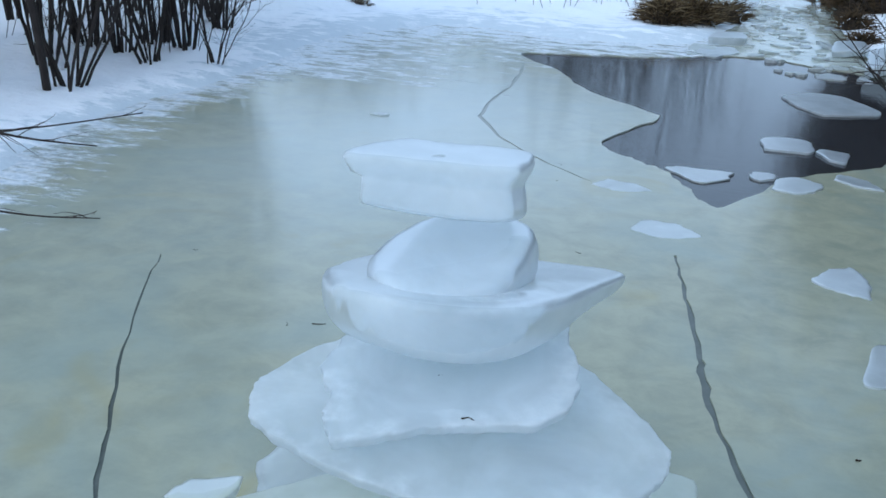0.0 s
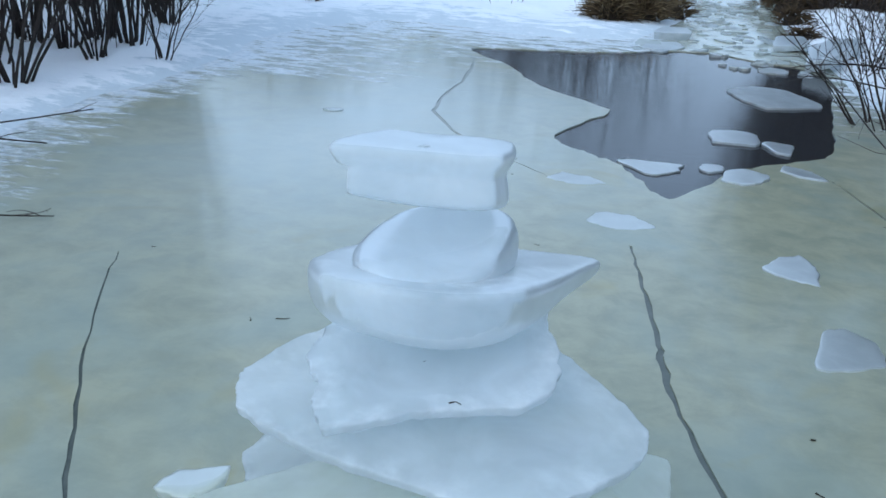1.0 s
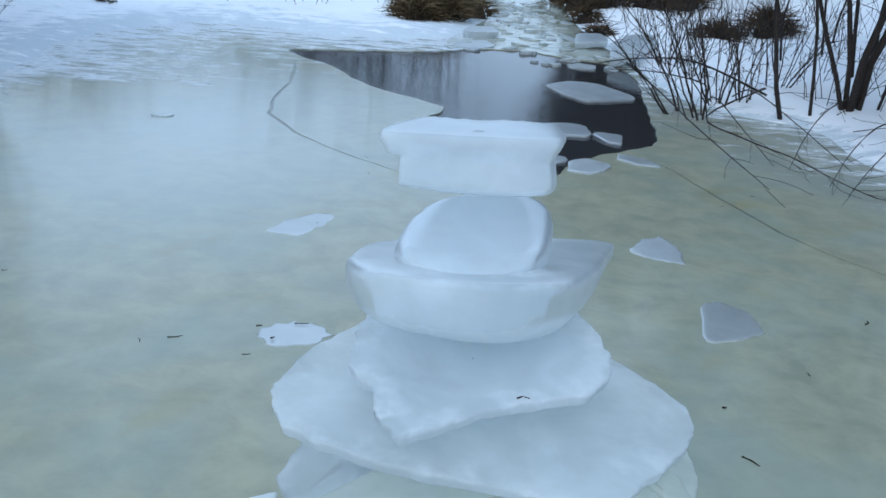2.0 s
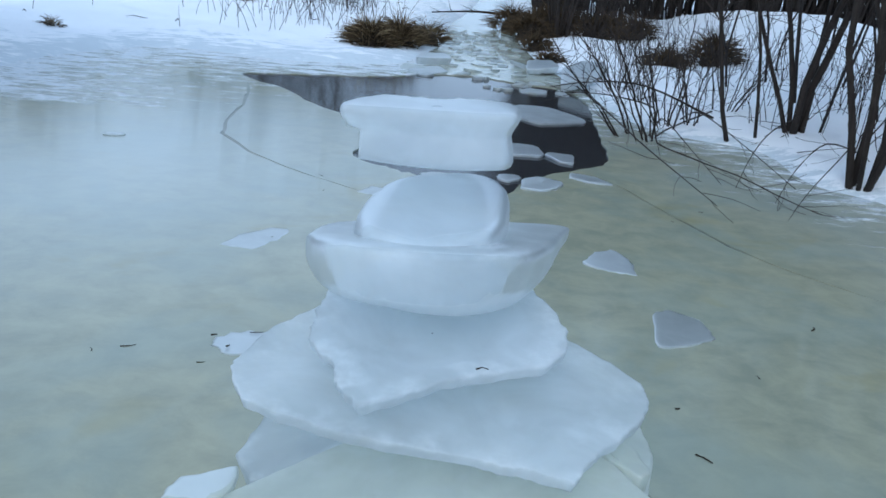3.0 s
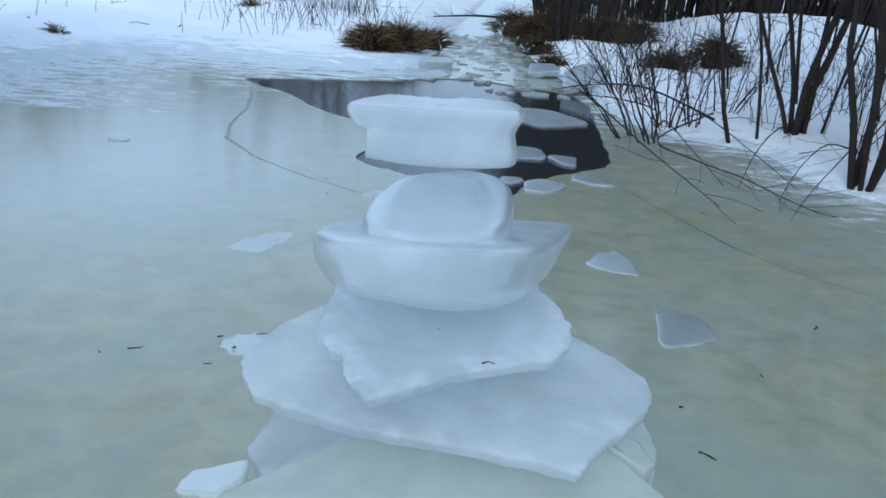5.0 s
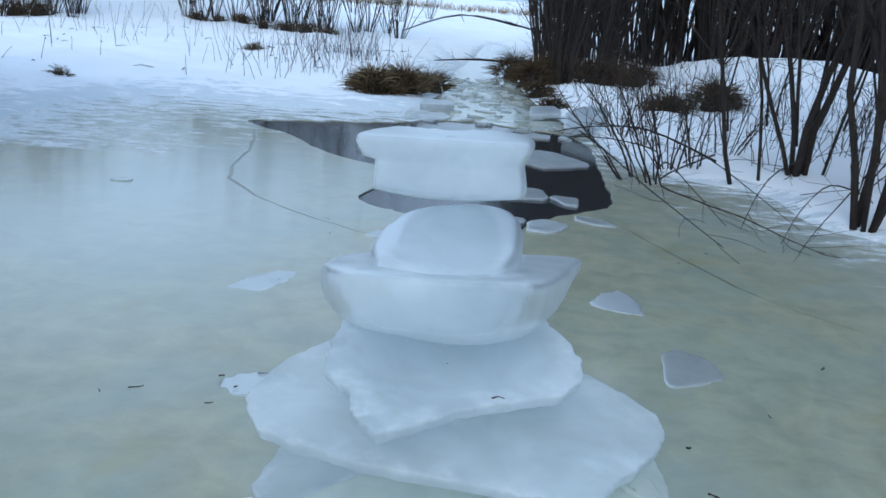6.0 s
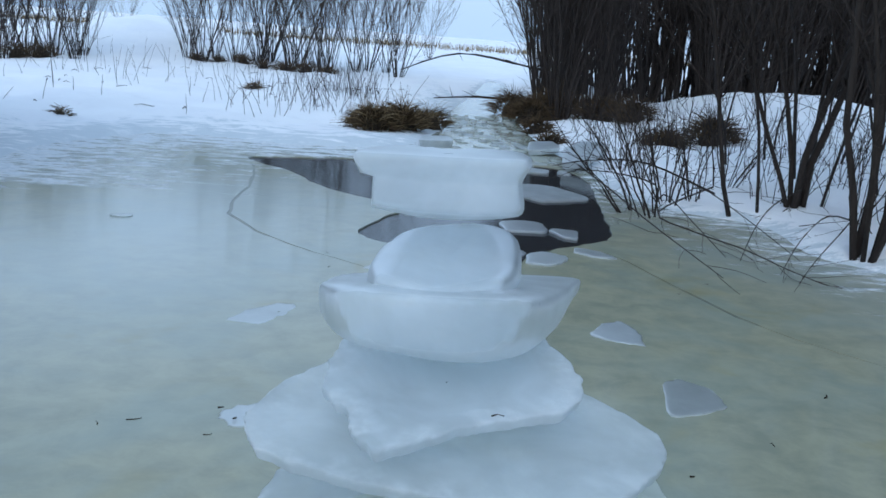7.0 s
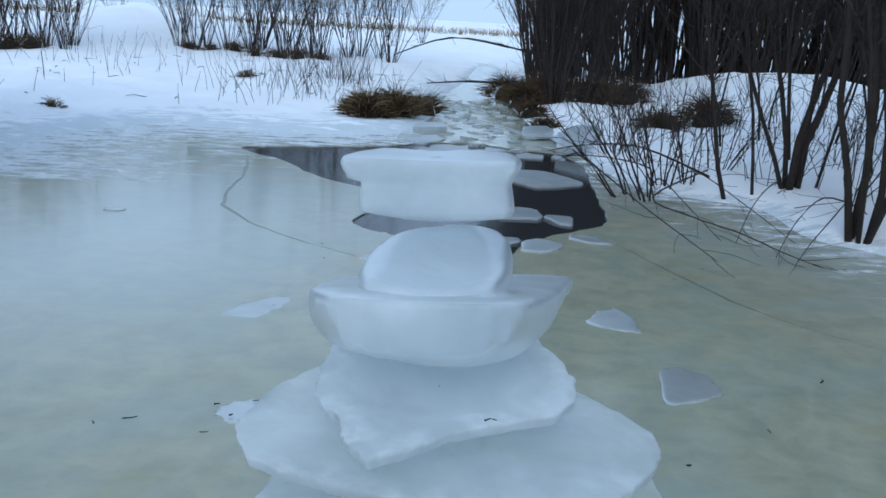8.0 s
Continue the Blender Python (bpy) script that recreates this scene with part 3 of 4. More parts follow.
def build_floes():
    group = "floating ice floes"

    def floe(pts, z, thick, seed, label, tilt=0.0, across=0.0, jag=0.007, mat=FLOE_ICE):
        low = 0.3 if z < 0.06 else 1.0
        ob = slab_mesh("ice_floe", pts, lambda x, y: z * low + tilt * (y - pts[0][1]) + across * (x - pts[0][0]), lambda x, y: z * low - thick + tilt * (y - pts[0][1]) * 0.6 + across * (x - pts[0][0]), seed, jag=jag, inset=0.02, bevel=0.006, mat=mat, per=5, straight=True)
        tagged(ob, label, "ice floe", group)
    floe([(1.53, 10.05), (1.65, 9.6), (1.86, 9.28), (2.38, 9.52), (2.42, 9.75), (2.15, 10.35), (1.82, 10.4)], 0.03, 0.08, 1, "large flat grey ice floe at the pool edge")
    floe([(1.27, 7.72), (1.27, 8.1), (1.45, 8.2), (1.66, 8.15), (1.66, 7.8), (1.60, 7.72)], 0.035, 0.08, 2, "small white ice floe in the dark pool")
    floe([(1.66, 7.83), (1.72, 7.92), (1.93, 7.86), (1.86, 7.52), (1.75, 7.58)], 0.03, 0.07, 3, "small pale ice floe in the dark pool")
    floe([(0.54, 6.84), (0.62, 6.92), (1.04, 6.93), (1.0, 6.75), (0.82, 6.54)], 0.012, 0.07, 4, "half-sunk grey ice floe at the pool edge", mat=SUNK_ICE)
    floe([(1.13, 6.86), (1.18, 7.02), (1.34, 7.0), (1.33, 6.88), (1.2, 6.78)], 0.02, 0.06, 5, "small grey ice floe at the pool edge")
    floe([(1.27, 6.58), (1.33, 6.82), (1.47, 6.88), (1.64, 6.77), (1.55, 6.6), (1.42, 6.53)], 0.05, 0.08, 6, "white ice lump frozen to the pond ice", 0.06)
    floe([(1.72, 7.02), (1.76, 7.18), (1.95, 7.08), (2.04, 6.86), (1.85, 6.88)], 0.04, 0.07, 7, "white ice lump frozen to the pond ice")
    floe([(1.39, 4.95), (1.50, 5.14), (1.63, 5.2), (1.69, 5.02), (1.67, 4.81), (1.52, 4.86)], 0.035, 0.07, 8, "triangular pale ice piece on the flooded ice", 0.05)
    floe([(1.58, 4.26), (1.7, 4.33), (1.82, 4.22), (1.82, 3.98), (1.64, 3.86), (1.50, 3.84)], 0.012, 0.06, 9, "half-sunk smooth whitish ice piece", -0.01, mat=SUNK_ICE)
    floe([(-1.9, 7.40), (-1.86, 7.47), (-1.76, 7.5), (-1.72, 7.45), (-1.78, 7.38)], 0.045, 0.06, 10, "small yellowish ice lump on the ice", jag=0.006, mat=SUNK_ICE)
    floe([(-0.44, 3.66), (-0.40, 3.76), (-0.22, 3.80), (-0.12, 3.72), (-0.2, 3.58), (-0.36, 3.56)], 0.02, 0.05, 11, "dirty thin ice scrap beside the stack", jag=0.01, mat=SUNK_ICE)
    floe([(-0.62, 4.92), (-0.52, 5.12), (-0.36, 5.3), (-0.24, 5.28), (-0.3, 5.05), (-0.42, 4.88)], 0.005, 0.04, 12, "thin ice plate frozen flat on the pond", mat=SUNK_ICE)
    floe([(0.42, 5.4), (0.5, 5.62), (0.72, 5.6), (0.86, 5.42), (0.62, 5.3)], 0.008, 0.05, 13, "thin grey ice plate frozen flat on the pond", mat=SUNK_ICE)
    floe([(0.1, 6.2), (0.2, 6.38), (0.4, 6.34), (0.52, 6.22), (0.3, 6.1)], 0.01, 0.05, 14, "thin grey ice plate near the crack", mat=SUNK_ICE)
    # tilted blocks pushed up on the bank
    floe([(2.50, 11.6), (2.62, 12.2), (2.95, 12.35), (3.1, 12.0), (2.85, 11.7)], 0.10, 0.12, 20, "ice block pushed up at the bank, snow-covered", 0.18, 0.25)
    floe([(2.85, 12.5), (2.95, 13.1), (3.35, 13.0), (3.3, 12.5)], 0.18, 0.14, 21, "ice block pushed up at the bank, snow-covered", 0.05, 0.15)
    floe([(2.3, 13.1), (2.4, 13.7), (2.75, 13.6), (2.8, 13.15)], 0.07, 0.08, 22, "ice block leaning on the bank", 0.1, 0.12)
    floe([(0.62, 12.4), (0.7, 12.95), (1.1, 13.2), (1.2, 12.7), (0.95, 12.35)], 0.05, 0.08, 23, "grey floe broken off the snowy shore")
    floe([(0.75, 13.3), (0.9, 14.0), (1.25, 14.1), (1.3, 13.5)], 0.10, 0.13, 24, "snow-topped floe broken off the shore")
    # brash ice in the stream mouth
    rng = random.Random(77)
    base = []
    for k in range(5):
        m = 4 + k % 3
        pts = [(0.2 * rng.uniform(0.5, 1.3) * math.cos(2 * math.pi * (i + rng.uniform(-0.25, 0.25)) / m), 0.2 * rng.uniform(0.5, 1.3) * math.sin(2 * math.pi * (i + rng.uniform(-0.25, 0.25)) / m)) for i in range(m)]
        ob = slab_mesh("brash_ice", pts, plane(0.012), plane(-0.03), 60 + k, jag=0.006, inset=0.0, bevel=0.004, per=3, straight=True, mat=FLOE_ICE if k < 2 else SUNK_ICE)
        tagged(ob, "small broken ice plate in the stream mouth", "ice floe", "brash ice in the stream")
        base.append(ob)
    placed = 0
    spots = []
    while placed < 130:
        y = rng.uniform(11.3, 19.5)
        lo, hi = (0.6 if y < 13 else 1.0 + 0.11 * (y - 13)) + (0.9 if y < 12.2 else 0), 2.55 if y < 16 else 2.75
        x = rng.uniform(lo, hi)
        s = rng.uniform(0.35, 1.3)
        if any(math.hypot(x - a, y - b) < 0.16 * (s + c) for a, b, c in spots):
            s *= 0.45
            if any(math.hypot(x - a, y - b) < 0.13 * (s + c) for a, b, c in spots):
                s = 0.3
        spots.append((x, y, s))
        m = pose(x, y, rng.uniform(-0.008, 0.012), rng.gauss(0, 4), rng.gauss(0, 4), rng.uniform(0, 360)) @ Matrix.Diagonal((s, s * rng.uniform(0.7, 1.2), 1, 1))
        if placed < len(base):
            base[placed].matrix_basis = m
        else:
            c = base[placed % len(base)].copy()
            scene.collection.objects.link(c)
            c.matrix_basis = m
        placed += 1


# ---- shrubs and trees ----
def shrub(name, seed, stems, height, spread, radius, label, category="shrub", twiggy=1.0, lean=(0, 0)):
    """A many-stemmed bare shrub; each stem carries its own twigs."""
    rng = random.Random(seed)
    root = new(name)
    for s in range(stems):
        a = 2 * math.pi * s / stems + rng.uniform(-0.5, 0.5)
        root_r = max(1.2 * radius, 0.035 * math.sqrt(stems) if stems > 4 and radius < 0.04 else 0.0) * rng.uniform(0.2, 1.5)
        start = Vector((root_r * math.cos(a), root_r * math.sin(a), -0.08))
        tilt = spread * rng.uniform(0.25, 1.0)
        way = Vector((math.cos(a) * tilt + lean[0], math.sin(a) * tilt + lean[1], 1))
        length = height * rng.uniform(0.7, 1.1)
        r = radius * rng.uniform(0.55, 1.0)
        pts = grow(rng, start, way, length, 12, 0.10, 0.035)
        wood, fine = Tubes(), Tubes()
        wood.add(pts, r, r * 0.15, 6)
        for b in range(int(7 * twiggy)):
            i = rng.randint(3, 9)
            d = (pts[i] - pts[i - 1]).normalized()
            side = Vector((rng.gauss(0, 1), rng.gauss(0, 1), 0.2)).normalized()
            br = grow(rng, pts[i], d * 0.9 + side * 0.7, length * rng.uniform(0.18, 0.42), 5, 0.12, 0.08)
            fine.add(br, r * 0.34, r * 0.10, 4)
            for w in range(int(5 * twiggy)):
                k = rng.randint(1, 5)
                sd = Vector((rng.gauss(0, 1), rng.gauss(0, 1), rng.gauss(0.3, 0.5))).normalized()
                tw = grow(rng, br[k], (br[k] - br[k - 1]).normalized() + sd * 0.8, length * rng.uniform(0.07, 0.2), 3, 0.15, 0.05)
                fine.add(tw, max(0.0035, r * 0.09), 0.002, 3)
        for w in range(int(8 * twiggy)):
            i = rng.randint(2, 10)
            sd = Vector((rng.gauss(0, 1), rng.gauss(0, 1), rng.gauss(0.4, 0.4))).normalized()
            tw = grow(rng, pts[i], sd + Vector((0, 0, 0.3)), length * rng.uniform(0.06, 0.2), 3, 0.15, 0.06)
            fine.add(tw, max(0.0035, r * 0.09), 0.002, 3)
        st = wood.make("stem", BARK, root)
        tagged(fine.make("crown", TWIG, st), kind="stuff")
    return tagged(root, label, category)


def place(ob, x, y, turn=0.0, size=1.0, first=False, tall=1.0):
    m = pose(x, y, height_at(x, y) - 0.02, 0, 0, turn) @ Matrix.Diagonal((size, size, size * tall, 1))
    if first:
        ob.matrix_basis = m
        return ob
    c = copy_thing(ob, pose(0, 0, 0))
    c.matrix_basis = m
    return c


def build_trees():
    rng = random.Random(9)
    # nearest alders on the right bank
    t = shrub("alder_tree", 1, 6, 7.2, 0.34, 0.042, "dark bare alder forking close to the snow", "tree", 2.6)
    place(t, 4.15, 7.2, 20, 1, True)
    t = shrub("alder_tree", 2, 5, 7.4, 0.15, 0.045, "dark bare alder clump on the snowy bank", "tree", 2.6)
    place(t, 4.44, 9.17, 40, 1, True)
    for k, (x, y, le) in enumerate(((3.69, 8.95, -0.22), (3.96, 9.02, -0.14), (4.75, 9.3, 0.05), (5.3, 11.2, -0.1), (5.6, 12.8, -0.15), (6.4, 14.4, -0.1), (4.9, 12.4, -0.2), (6.9, 13.2, 0.1), (5.9, 10.3, -0.08), (6.6, 11.7, 0.06), (7.6, 15.2, -0.1), (5.2, 8.2, 0.05), (6.3, 9.0, -0.12), (5.6, 14.6, 0.05))):
        t = shrub("young_alder", 300 + k, 1, 6.0 + 0.3 * (k % 4), 0.05, 0.026, "slim dark young alder leaning over the snow", "tree", 2.4, (le, 0))
        place(t, x, y, 0, 1, True)
    t = shrub("willow_shoots", 6, 11, 1.9, 0.55, 0.014, "fan of thin willow shoots leaning over the ice", "shrub", 0.5, (-0.45, 0.1))
    place(t, 2.9, 8.95, 0, 1, True)
    t = shrub("willow_shoots", 7, 8, 1.6, 0.5, 0.012, "thin willow shoots at the ice edge", "shrub", 0.5, (-0.3, 0.2))
    place(t, 3.2, 9.5, 0, 1, True)
    for x, y, turn, size in ((3.5, 9.6, 90, 0.9), (4.1, 10.2, 200, 1.0), (3.3, 10.8, 30, 0.8), (4.8, 8.6, 150, 0.9), (3.2, 11.6, 10, 0.9)):
        place(t, x, y, turn, size)
    # the thicket behind them
    kinds = [shrub("alder_thicket", 11 + k, 13, 4.6, 0.42, 0.025, "dense dark bare alder shrub in the thicket", "shrub", 1.35) for k in range(4)]
    back = [place(shrub("alder_thicket", 51 + k, 11, 4.6, 0.46, 0.030, "dense dark bare alder shrub behind the ridge", "shrub", 1.0), 9.0 + 2.5 * k, 25.0, 0, 1.2, True) for k in range(3)]
    spots = [(3.5, 19.0), (4.3, 18.2), (5.0, 19.2), (4.0, 21.0)]
    for attempt in range(400):
        if len(spots) >= 165:
            break
        # a belt that follows the stream, stands behind the snow ridge and closes in beyond the bank
        zone = (0, 1, 3, 3, 1, 2, 3, 1)[attempt % 8]
        if zone == 0:
            y = rng.uniform(17.8, 23.0)
            x = 3.3 + 0.12 * (y - 17) + rng.uniform(0, 1.6)
        elif zone == 3:
            y = rng.uniform(-3.0, 14.0)
            x = max(6.0, 0.62 * y + 1.2) + 5.0 * rng.random() ** 1.3
        else:
            y = rng.uniform(23.0, 32.0)
            x = 3.4 + 0.12 * (y - 17) + 15.0 * rng.random()
        if all(math.hypot(x - a, y - b) > 0.6 for a, b in spots):
            spots.append((x, y))
    for k, (x, y) in enumerate(spots):
        ob = kinds[k % 4] if k < 4 or y < 23 else back[k % 3]
        c = place(ob, x, y, rng.uniform(0, 360), rng.uniform(0.8, 1.2) * (0.8 if y < 23 else 1.2), k < 4, 1.7)
        c["group"] = "alder thicket"
    # left bank
    t = shrub("alder_tree", 21, 1, 5.0, 0.04, 0.055, "upright dark bare alder rising from the snowbank", "tree", 1.3)
    place(t, -4.6, 6.83, 0, 1, True)
    t = shrub("alder_shrub", 22, 9, 3.4, 0.6, 0.022, "leaning many-stemmed bare alder on the snow", "shrub", 1.0, (0.15, 0.0))
    place(t, -4.45, 7.0, 0, 1, True)
    for x, y, turn, size in ((-5.2, 7.7, 60, 1.0), (-4.5, 8.3, 200, 0.9), (-3.95, 8.6, 300, 0.5)):
        place(t, x, y, turn, size)
    for k, (x, y) in enumerate(((-5.0, 9.3), (-4.5, 8.95), (-5.6, 8.9), (-6.2, 10.8), (-5.4, 11.2), (-6.6, 8.0), (-7.2, 9.8), (-7.6, 12.4), (-8.2, 8.6), (-6.4, 6.0), (-7.0, 4.2), (-5.6, 4.6), (-5.0, 8.6), (-5.6, 8.2), (-5.1, 10.9), (-5.8, 12.0), (-6.8, 11.6), (-8.6, 10.6), (-9.2, 12.8), (-6.2, 13.2), (-5.3, 6.2), (-7.4, 6.9), (-5.2, 2.6), (-6.0, 0.8))):
        c = place(kinds[k % 4], x, y, rng.uniform(0, 360), rng.uniform(0.6, 0.95), False, 1.6)
        tagged(c, "dark bare alder shrub on the snowbank", "shrub", "alders on the low bank")
    # shrubs on the far side
    far = [shrub("far_willow", 31 + k, 13, 4.6, 0.6, 0.017, "thin-stemmed bare willow shrub in the snow", "shrub", 0.8) for k in range(2)]
    spots = [(-5.4, 30.5, 0.9), (-4.4, 31.0, 0.95)]
    spots += [(rng.uniform(-6.4, -1.0), rng.uniform(30.0, 34.0), rng.uniform(0.8, 1.3)) for _ in range(13)]
    spots += [(rng.uniform(-1.4, 0.9), rng.uniform(31.0, 37.0), rng.uniform(0.8, 1.2)) for _ in range(4)]
    spots += [(rng.uniform(-11.5, -8.3), rng.uniform(26.5, 30.0), rng.uniform(0.6, 1.0)) for _ in range(12)]
    spots += [(-1.2, 47.0, 1.0), (-12.0, 47.0, 0.6), (-9.6, 48.0, 0.6), (3.0, 55.0, 0.8), (1.2, 46.0, 0.5)]
    for k, (x, y, s) in enumerate(spots):
        c = place(far[k % 2], x, y, rng.uniform(0, 360), s, k < 2, 1.4)
        c["group"] = "willows on the far side"


def branch(name, pts, r, seed, label, twigs=8):
    rng = random.Random(seed)
    path = [Vector(p) for p in pts]
    fine = []
    for i in range(len(path) - 1):
        p0, p1, p2, p3 = path[max(i - 1, 0)], path[i], path[i + 1], path[min(i + 2, len(path) - 1)]
        for s in range(4):
            t = s / 4
            fine.append(0.5 * (2 * p1 + (p2 - p0) * t + (2 * p0 - 5 * p1 + 4 * p2 - p3) * t * t + (3 * p1 - p0 - 3 * p2 + p3) * t ** 3))
    fine.append(path[-1])
    tube = Tubes()
    tube.add(fine, r, r * 0.3, 5)
    ob = tube.make(name, BARK)
    tw = Tubes()
    for _ in range(twigs):
        i = rng.randint(len(fine) // 4, len(fine) - 2)
        d = (fine[i + 1] - fine[i]).normalized()
        g = grow(rng, fine[i], d + Vector((rng.gauss(0, 0.6), rng.gauss(0, 0.6), rng.gauss(0.1, 0.25))), rng.uniform(0.15, 0.5), 4, 0.12, 0.0)
        g = [Vector((p.x, p.y, max(p.z, 0.012))) for p in g]
        tw.add(g, r * 0.3, 0.0015, 3)
    tagged(tw.make("crown", TWIG, ob), kind="stuff")
    tagged(ob, label, "branch", "branches over the ice")


def build_branches():
    low = "thin dark branch drooping over the flooded ice"
    branch("bare_branch", [(3.0, 9.1, 0.12), (2.85, 8.4, 0.28), (2.85, 7.6, 0.18), (2.9, 6.95, 0.05)], 0.008, 1, low)
    branch("bare_branch", [(3.3, 9.3, 0.15), (3.2, 8.5, 0.35), (3.3, 7.7, 0.25), (3.5, 6.95, 0.05)], 0.008, 2, low)
    branch("bare_branch", [(4.1, 8.4, 0.4), (3.7, 8.0, 0.32), (3.3, 7.4, 0.22), (3.0, 6.9, 0.04)], 0.008, 3, low)
    branch("bare_branch", [(4.15, 7.3, 0.3), (3.85, 7.3, 0.36), (3.5, 7.0, 0.2), (3.15, 6.5, 0.04)], 0.008, 4, low)
    branch("bare_branch", [(3.6, 9.2, 0.2), (2.9, 9.35, 0.45), (2.4, 9.7, 0.4), (2.1, 10.2, 0.25)], 0.013, 5, low)
    branch("bare_branch", [(2.40, 10.2, 0.28), (2.49, 9.0, 0.20), (2.52, 7.9, 0.14), (2.56, 6.93, 0.10), (2.66, 6.34, 0.03)], 0.009, 21, low, 10)
    branch("bare_branch", [(3.5, 9.0, 0.30), (2.67, 8.04, 0.18), (2.85, 7.51, 0.12), (3.07, 7.06, 0.10), (3.22, 6.56, 0.07), (3.38, 6.35, 0.03)], 0.009, 22, low, 10)
    branch("bare_branch", [(4.25, 7.59, 0.35), (3.8, 7.0, 0.26), (3.45, 6.6, 0.14), (3.2, 6.3, 0.03)], 0.007, 23, low, 7)
    branch("bare_branch", [(3.1, 9.6, 0.20), (2.75, 9.0, 0.34), (2.35, 8.9, 0.40), (1.95, 9.1, 0.36)], 0.010, 24, low, 6)
    branch("bare_branch", [(-4.7, 4.7, 0.5), (-4.0, 5.0, 0.28), (-3.5, 5.15, 0.16), (-3.05, 5.35, 0.10)], 0.015, 6, low)
    branch("bare_branch", [(-4.6, 4.2, 0.4), (-3.9, 4.5, 0.3), (-3.4, 5.0, 0.25), (-2.95, 5.75, 0.25)], 0.012, 7, low)
    branch("bare_branch", [(-3.9, 3.9, 0.3), (-3.2, 4.1, 0.1), (-2.7, 4.2, 0.04), (-2.35, 4.35, 0.02)], 0.010, 8, low, 5)
    branch("fallen_trunk", [(6.2, 24.0, 0.5), (4.2, 25.0, 0.9), (2.4, 27.0, 1.1), (0.8, 28.0, 0.5)], 0.05, 9, "thin dead trunk fallen over the stream", 10)
    branch("fallen_trunk", [(3.4, 21.0, 0.25), (2.4, 20.8, 0.3), (1.4, 21.0, 0.2)], 0.04, 10, "dark stick bridging the stream", 5)


# ---- grass ----
def blades(rng, tubes, x, y, z, n, spread, length, droop, width, dome=0.12):
    for _ in range(n):
        a = rng.uniform(0, 2 * math.pi)
        r = spread * math.sqrt(rng.random())
        bx, by = x + r * math.cos(a), y + r * math.sin(a)
        d = Vector((math.cos(a) * droop * r / spread + rng.gauss(0, 0.25), math.sin(a) * droop * r / spread + rng.gauss(0, 0.25), 1)).normalized()
        p = Vector((bx, by, z + dome * math.sqrt(max(0.0, 1 - 0.95 * (r / spread) ** 2))))
        L = length * rng.uniform(0.5, 1.2)
        pts = [p.copy()]
        for _k in range(4):
            d = (d + Vector((d.x * 0.35, d.y * 0.35, -0.22 * droop))).normalized()
            p = p + d * (L / 4)
            pts.append(p.copy())
        tubes.add(pts, width, width * 0.25, 3)


def tussock(x, y, size, seed, label, n=600, pale=True):
    rng = random.Random(seed)
    z = max(height_at(x, y), 0.0)
    root = new("grass_tussock")
    mound_v, mound_f, seg = [], [], 20
    for r in range(6):
        k = r / 5
        for s in range(seg):
            w = 2 * math.pi * s / seg
            rad = size * 0.52 * k * (1 + 0.12 * math.sin(3 * w + seed) + rng.uniform(-0.05, 0.05))
            mound_v.append((x + rad * math.cos(w), y + rad * math.sin(w), z - 0.12 + (size * 0.74) * math.sqrt(max(0, 1 - k * k)) + rng.uniform(-0.02, 0.02)))
    for r in range(5):
        for s in range(seg):
            j = (s + 1) % seg
            mound_f.append((r * seg + s, (r + 1) * seg + s, (r + 1) * seg + j, r * seg + j))
    mesh_object("mound", mound_v, mound_f, EARTH, root)
    g = Tubes()
    blades(rng, g, x, y, z - 0.10, n, size * 0.66, size * 0.62, 0.95, 0.009, size * 0.74)
    tagged(g.make("dead_grass", GRASS, root), kind="stuff")
    if pale:
        g = Tubes()
        blades(rng, g, x, y, z - 0.08, n // 3, size * 0.62, size * 0.85, 0.8, 0.006, size * 0.70)
        tagged(g.make("straw", STRAW, root), kind="stuff")
    tagged(root, label, "grass tussock")


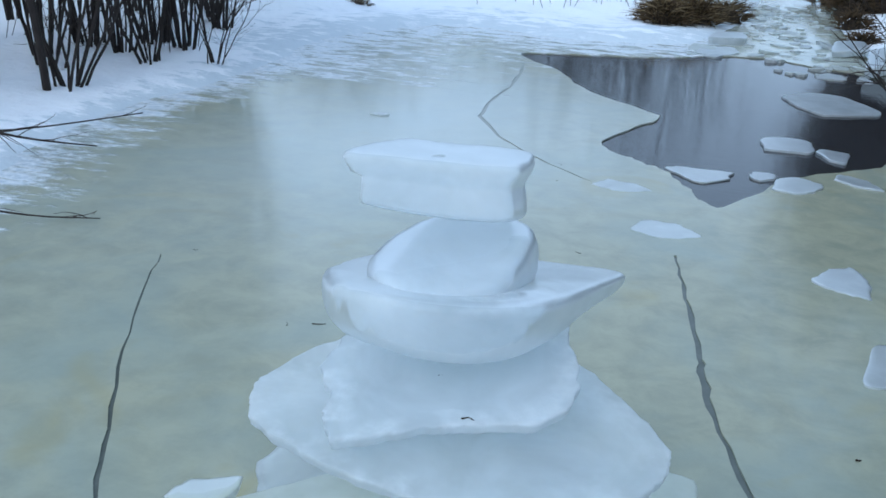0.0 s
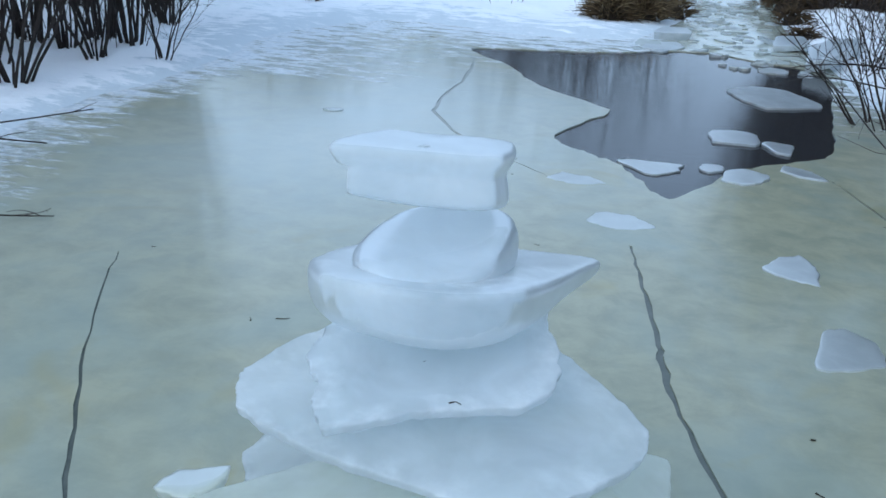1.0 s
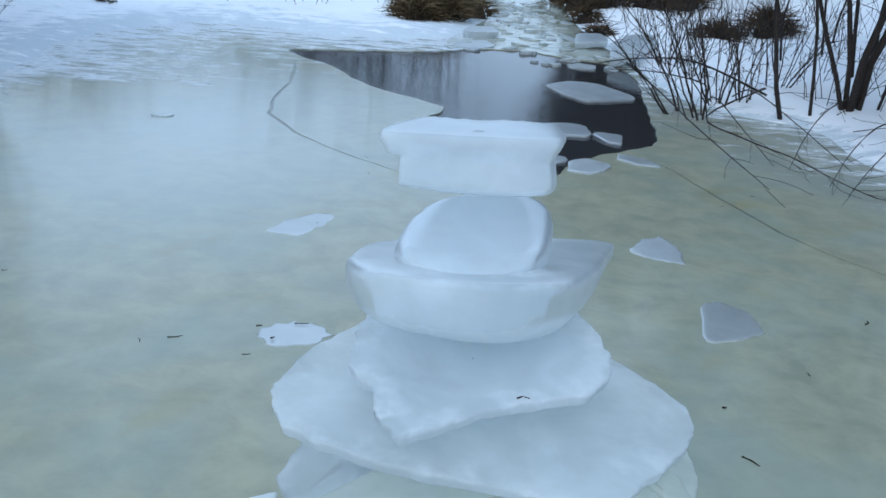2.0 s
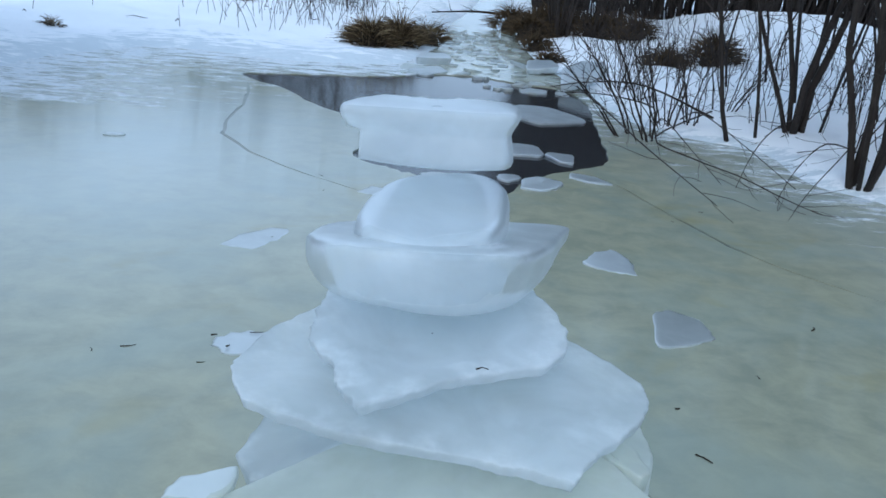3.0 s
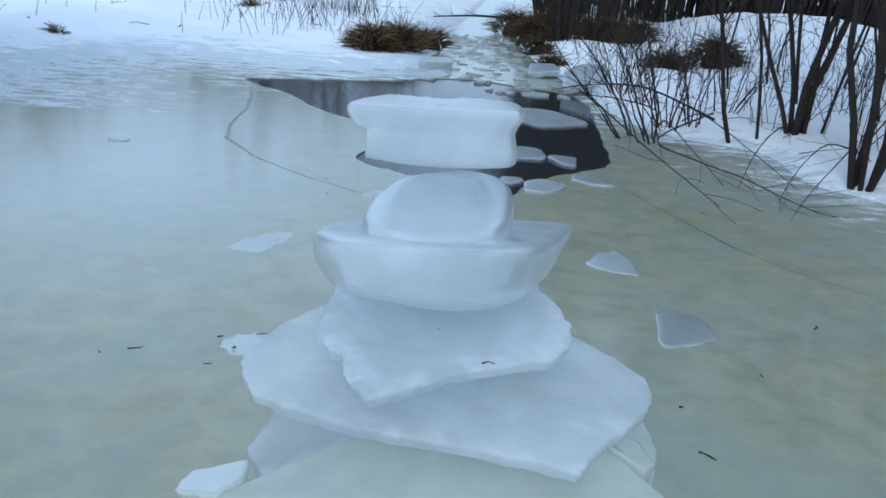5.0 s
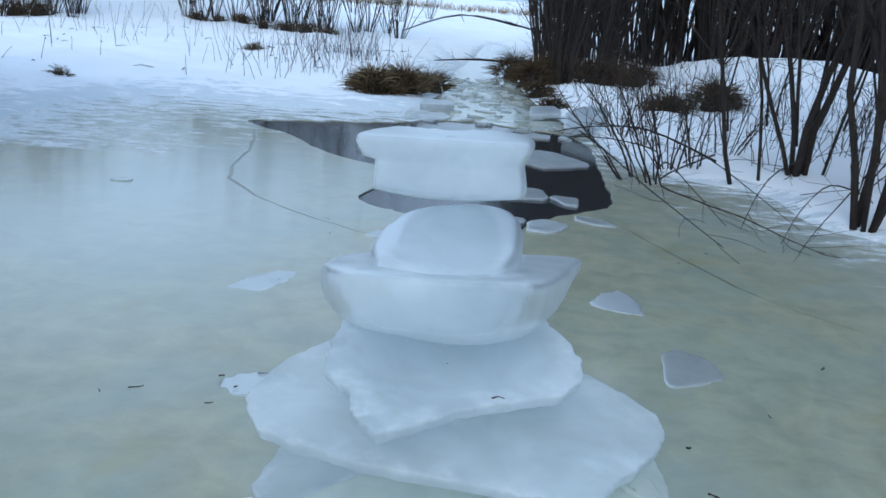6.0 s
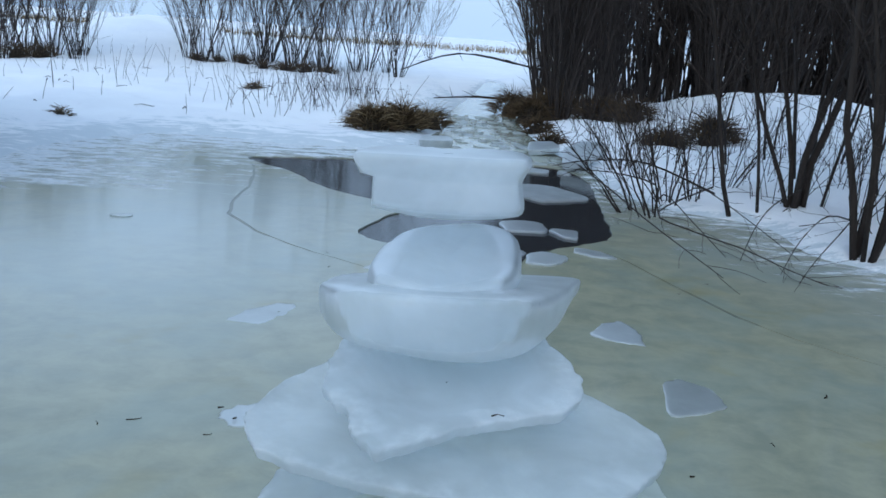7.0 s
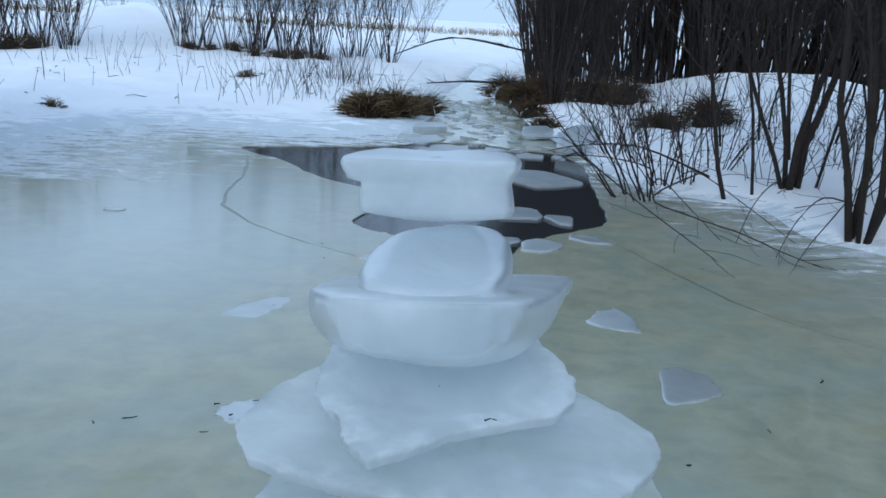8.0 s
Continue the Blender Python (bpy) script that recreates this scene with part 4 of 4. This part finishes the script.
def build_grass():
    brown = "brown dead grass tussock at the snowy shore"
    tussock(0.12, 14.9, 0.46, 1, brown)
    tussock(0.58, 15.1, 0.46, 2, brown)
    tussock(1.05, 15.9, 0.42, 3, brown, 240)
    dark = "dark dead grass tussock under the thicket"
    for k, (x, y, s) in enumerate(((3.15, 18.2, 0.55), (3.7, 18.6, 0.7), (4.5, 18.4, 0.6), (5.3, 18.7, 0.55), (3.1, 20.2, 0.6))):
        tussock(x, y, s, 10 + k, dark, 380, False)
    tussock(4.65, 14.3, 0.40, 20, "dark grass tussock poking out of the snowbank", 420, False)
    tussock(5.75, 15.3, 0.52, 21, "dark grass tussock poking out of the snowbank", 420, False)
    tussock(2.95, 12.5, 0.26, 24, "dark grass edge of the stream bank", 200, False)
    tussock(2.85, 14.3, 0.30, 25, "dark grass edge of the stream bank", 200, False)
    tussock(2.95, 16.2, 0.36, 26, "dark grass edge of the stream bank", 240, False)
    tussock(-2.6, 21.5, 0.26, 22, "small tuft of yellow dead grass in snow", 90)
    tussock(-4.4, 14.0, 0.2, 23, "small tuft of yellow dead grass in snow", 60)
    for k, (x, y, s) in enumerate(((-5.6, 30.8, 0.35), (-4.9, 30.6, 0.3), (-4.2, 30.9, 0.4), (-3.5, 30.5, 0.35), (-2.8, 30.4, 0.4), (-2.1, 30.2, 0.4), (-1.4, 29.6, 0.35), (-9.2, 27.2, 0.5), (-9.8, 27.0, 0.5), (-10.6, 26.8, 0.6))):
        tussock(x, y, s, 30 + k, "dark dead grass round the willow stems", 160, False)
    rng = random.Random(31)
    g = Tubes()
    for _ in range(1500):
        zone = rng.random()
        if zone < 0.45:
            x, y = rng.gauss(0.1, 1.0), rng.uniform(14.8, 23.0)
        elif zone < 0.52:
            x, y = rng.uniform(-9, -1), rng.uniform(15, 30)
        elif zone < 0.8:
            x, y = rng.uniform(3.1, 9.0), rng.uniform(7.6, 18.5)
        else:
            x, y = rng.uniform(-6.5, -3.9), rng.uniform(5.0, 12.0)
        z = height_at(x, y)
        if z < 0.08:
            continue
        pts = grow(rng, (x, y, z - 0.03), (rng.gauss(0, 0.25), rng.gauss(0, 0.25), 1), rng.uniform(0.2, 0.95), 3, 0.13)
        g.add(pts, 0.0055, 0.003, 3)
    ob = g.make("dead_stalks", TWIG)
    tagged(ob, "thin dead weed stalks standing in the snow", "dead stalks", kind="stuff")
    # a pale reed belt along the far edge of the field
    g = Tubes()
    for _ in range(3200):
        x, y = rng.uniform(-55, 45), rng.uniform(95, 120)
        z = height_at(x, y)
        g.add([Vector((x, y, z - 0.05)), Vector((x + rng.gauss(0, 0.15), y, z + rng.uniform(0.2, 0.7)))], 0.035, 0.015, 3)
    ob = g.make("far_reeds", STRAW)
    tagged(ob, "pale dead reeds along the far snowfield", "reeds", kind="stuff")


def build_debris():
    """Twigs, leaf bits and lumps lying on the ice and snow."""
    rng = random.Random(51)

    def twig(x, y, z, length, turn, r=0.004):
        t = Tubes()
        d = Vector((math.cos(turn), math.sin(turn), 0))
        t.add([Vector((x, y, z + r)) - d * length / 2, Vector((x + rng.gauss(0, 0.006), y + rng.gauss(0, 0.006), z + r)), Vector((x, y, z + r)) + d * length / 2], r, r * 0.5, 5)
        ob = t.make("twig_bit", DEBRIS)
        tagged(ob, "short dark broken twig lying on the ice", "twig", "twig bits")
    twig(0.375, 1.575, 0.933, 0.022, 0.1, 0.002)
    twig(0.295, 1.68, 0.951, 0.008, 0.2, 0.001)
    twig(1.39, 2.9, 0.0, 0.07, -0.9)
    twig(1.41, 3.27, 0.0, 0.02, 0.3)
    twig(2.37, 4.17, 0.0, 0.05, 1.0)
    twig(-0.43, 3.72, 0.010, 0.025, 0.3, 0.005)
    twig(-0.26, 3.77, 0.010, 0.06, 0.1, 0.0025)
    twig(-0.36, 3.62, 0.010, 0.02, 1.0, 0.004)
    twig(-0.75, 3.6, 0.0, 0.06, 0.4, 0.0025)
    twig(-0.88, 3.55, 0.0, 0.03, 2.0, 0.002)
    for _ in range(10):
        twig(rng.uniform(-2.6, 2.6), rng.uniform(2.6, 7.0), 0.0, rng.uniform(0.012, 0.035), rng.uniform(0, 3), 0.002)
    g = Tubes()
    for k in range(280):
        x, y = (rng.uniform(-7, 1.0), rng.uniform(12.8, 28.0)) if k < 60 else (rng.uniform(3.1, 8.5), rng.uniform(6.5, 17.0))
        z = height_at(x, y)
        if z < 0.06:
            continue
        w = rng.uniform(0, 3)
        L = rng.uniform(0.03, 0.28)
        d = Vector((math.cos(w), math.sin(w) * 0.4, 0)) * L
        r = 0.009 if k < 60 else 0.005
        g.add([Vector((x, y, z)) - d, Vector((x, y, z + 0.03)), Vector((x, y, z + (0.0 if k < 60 else rng.uniform(0, 0.12)))) + d * (0.6 if k < 60 else 1.6)], r, r * 0.5, 4)
    ob = g.make("snow_litter", DEBRIS)
    tagged(ob, "dark sticks and leaf litter scattered on the snow", "litter", kind="stuff")


build_ground()
build_pond()
build_tower()
build_floes()
build_trees()
build_branches()
build_grass()
build_debris()
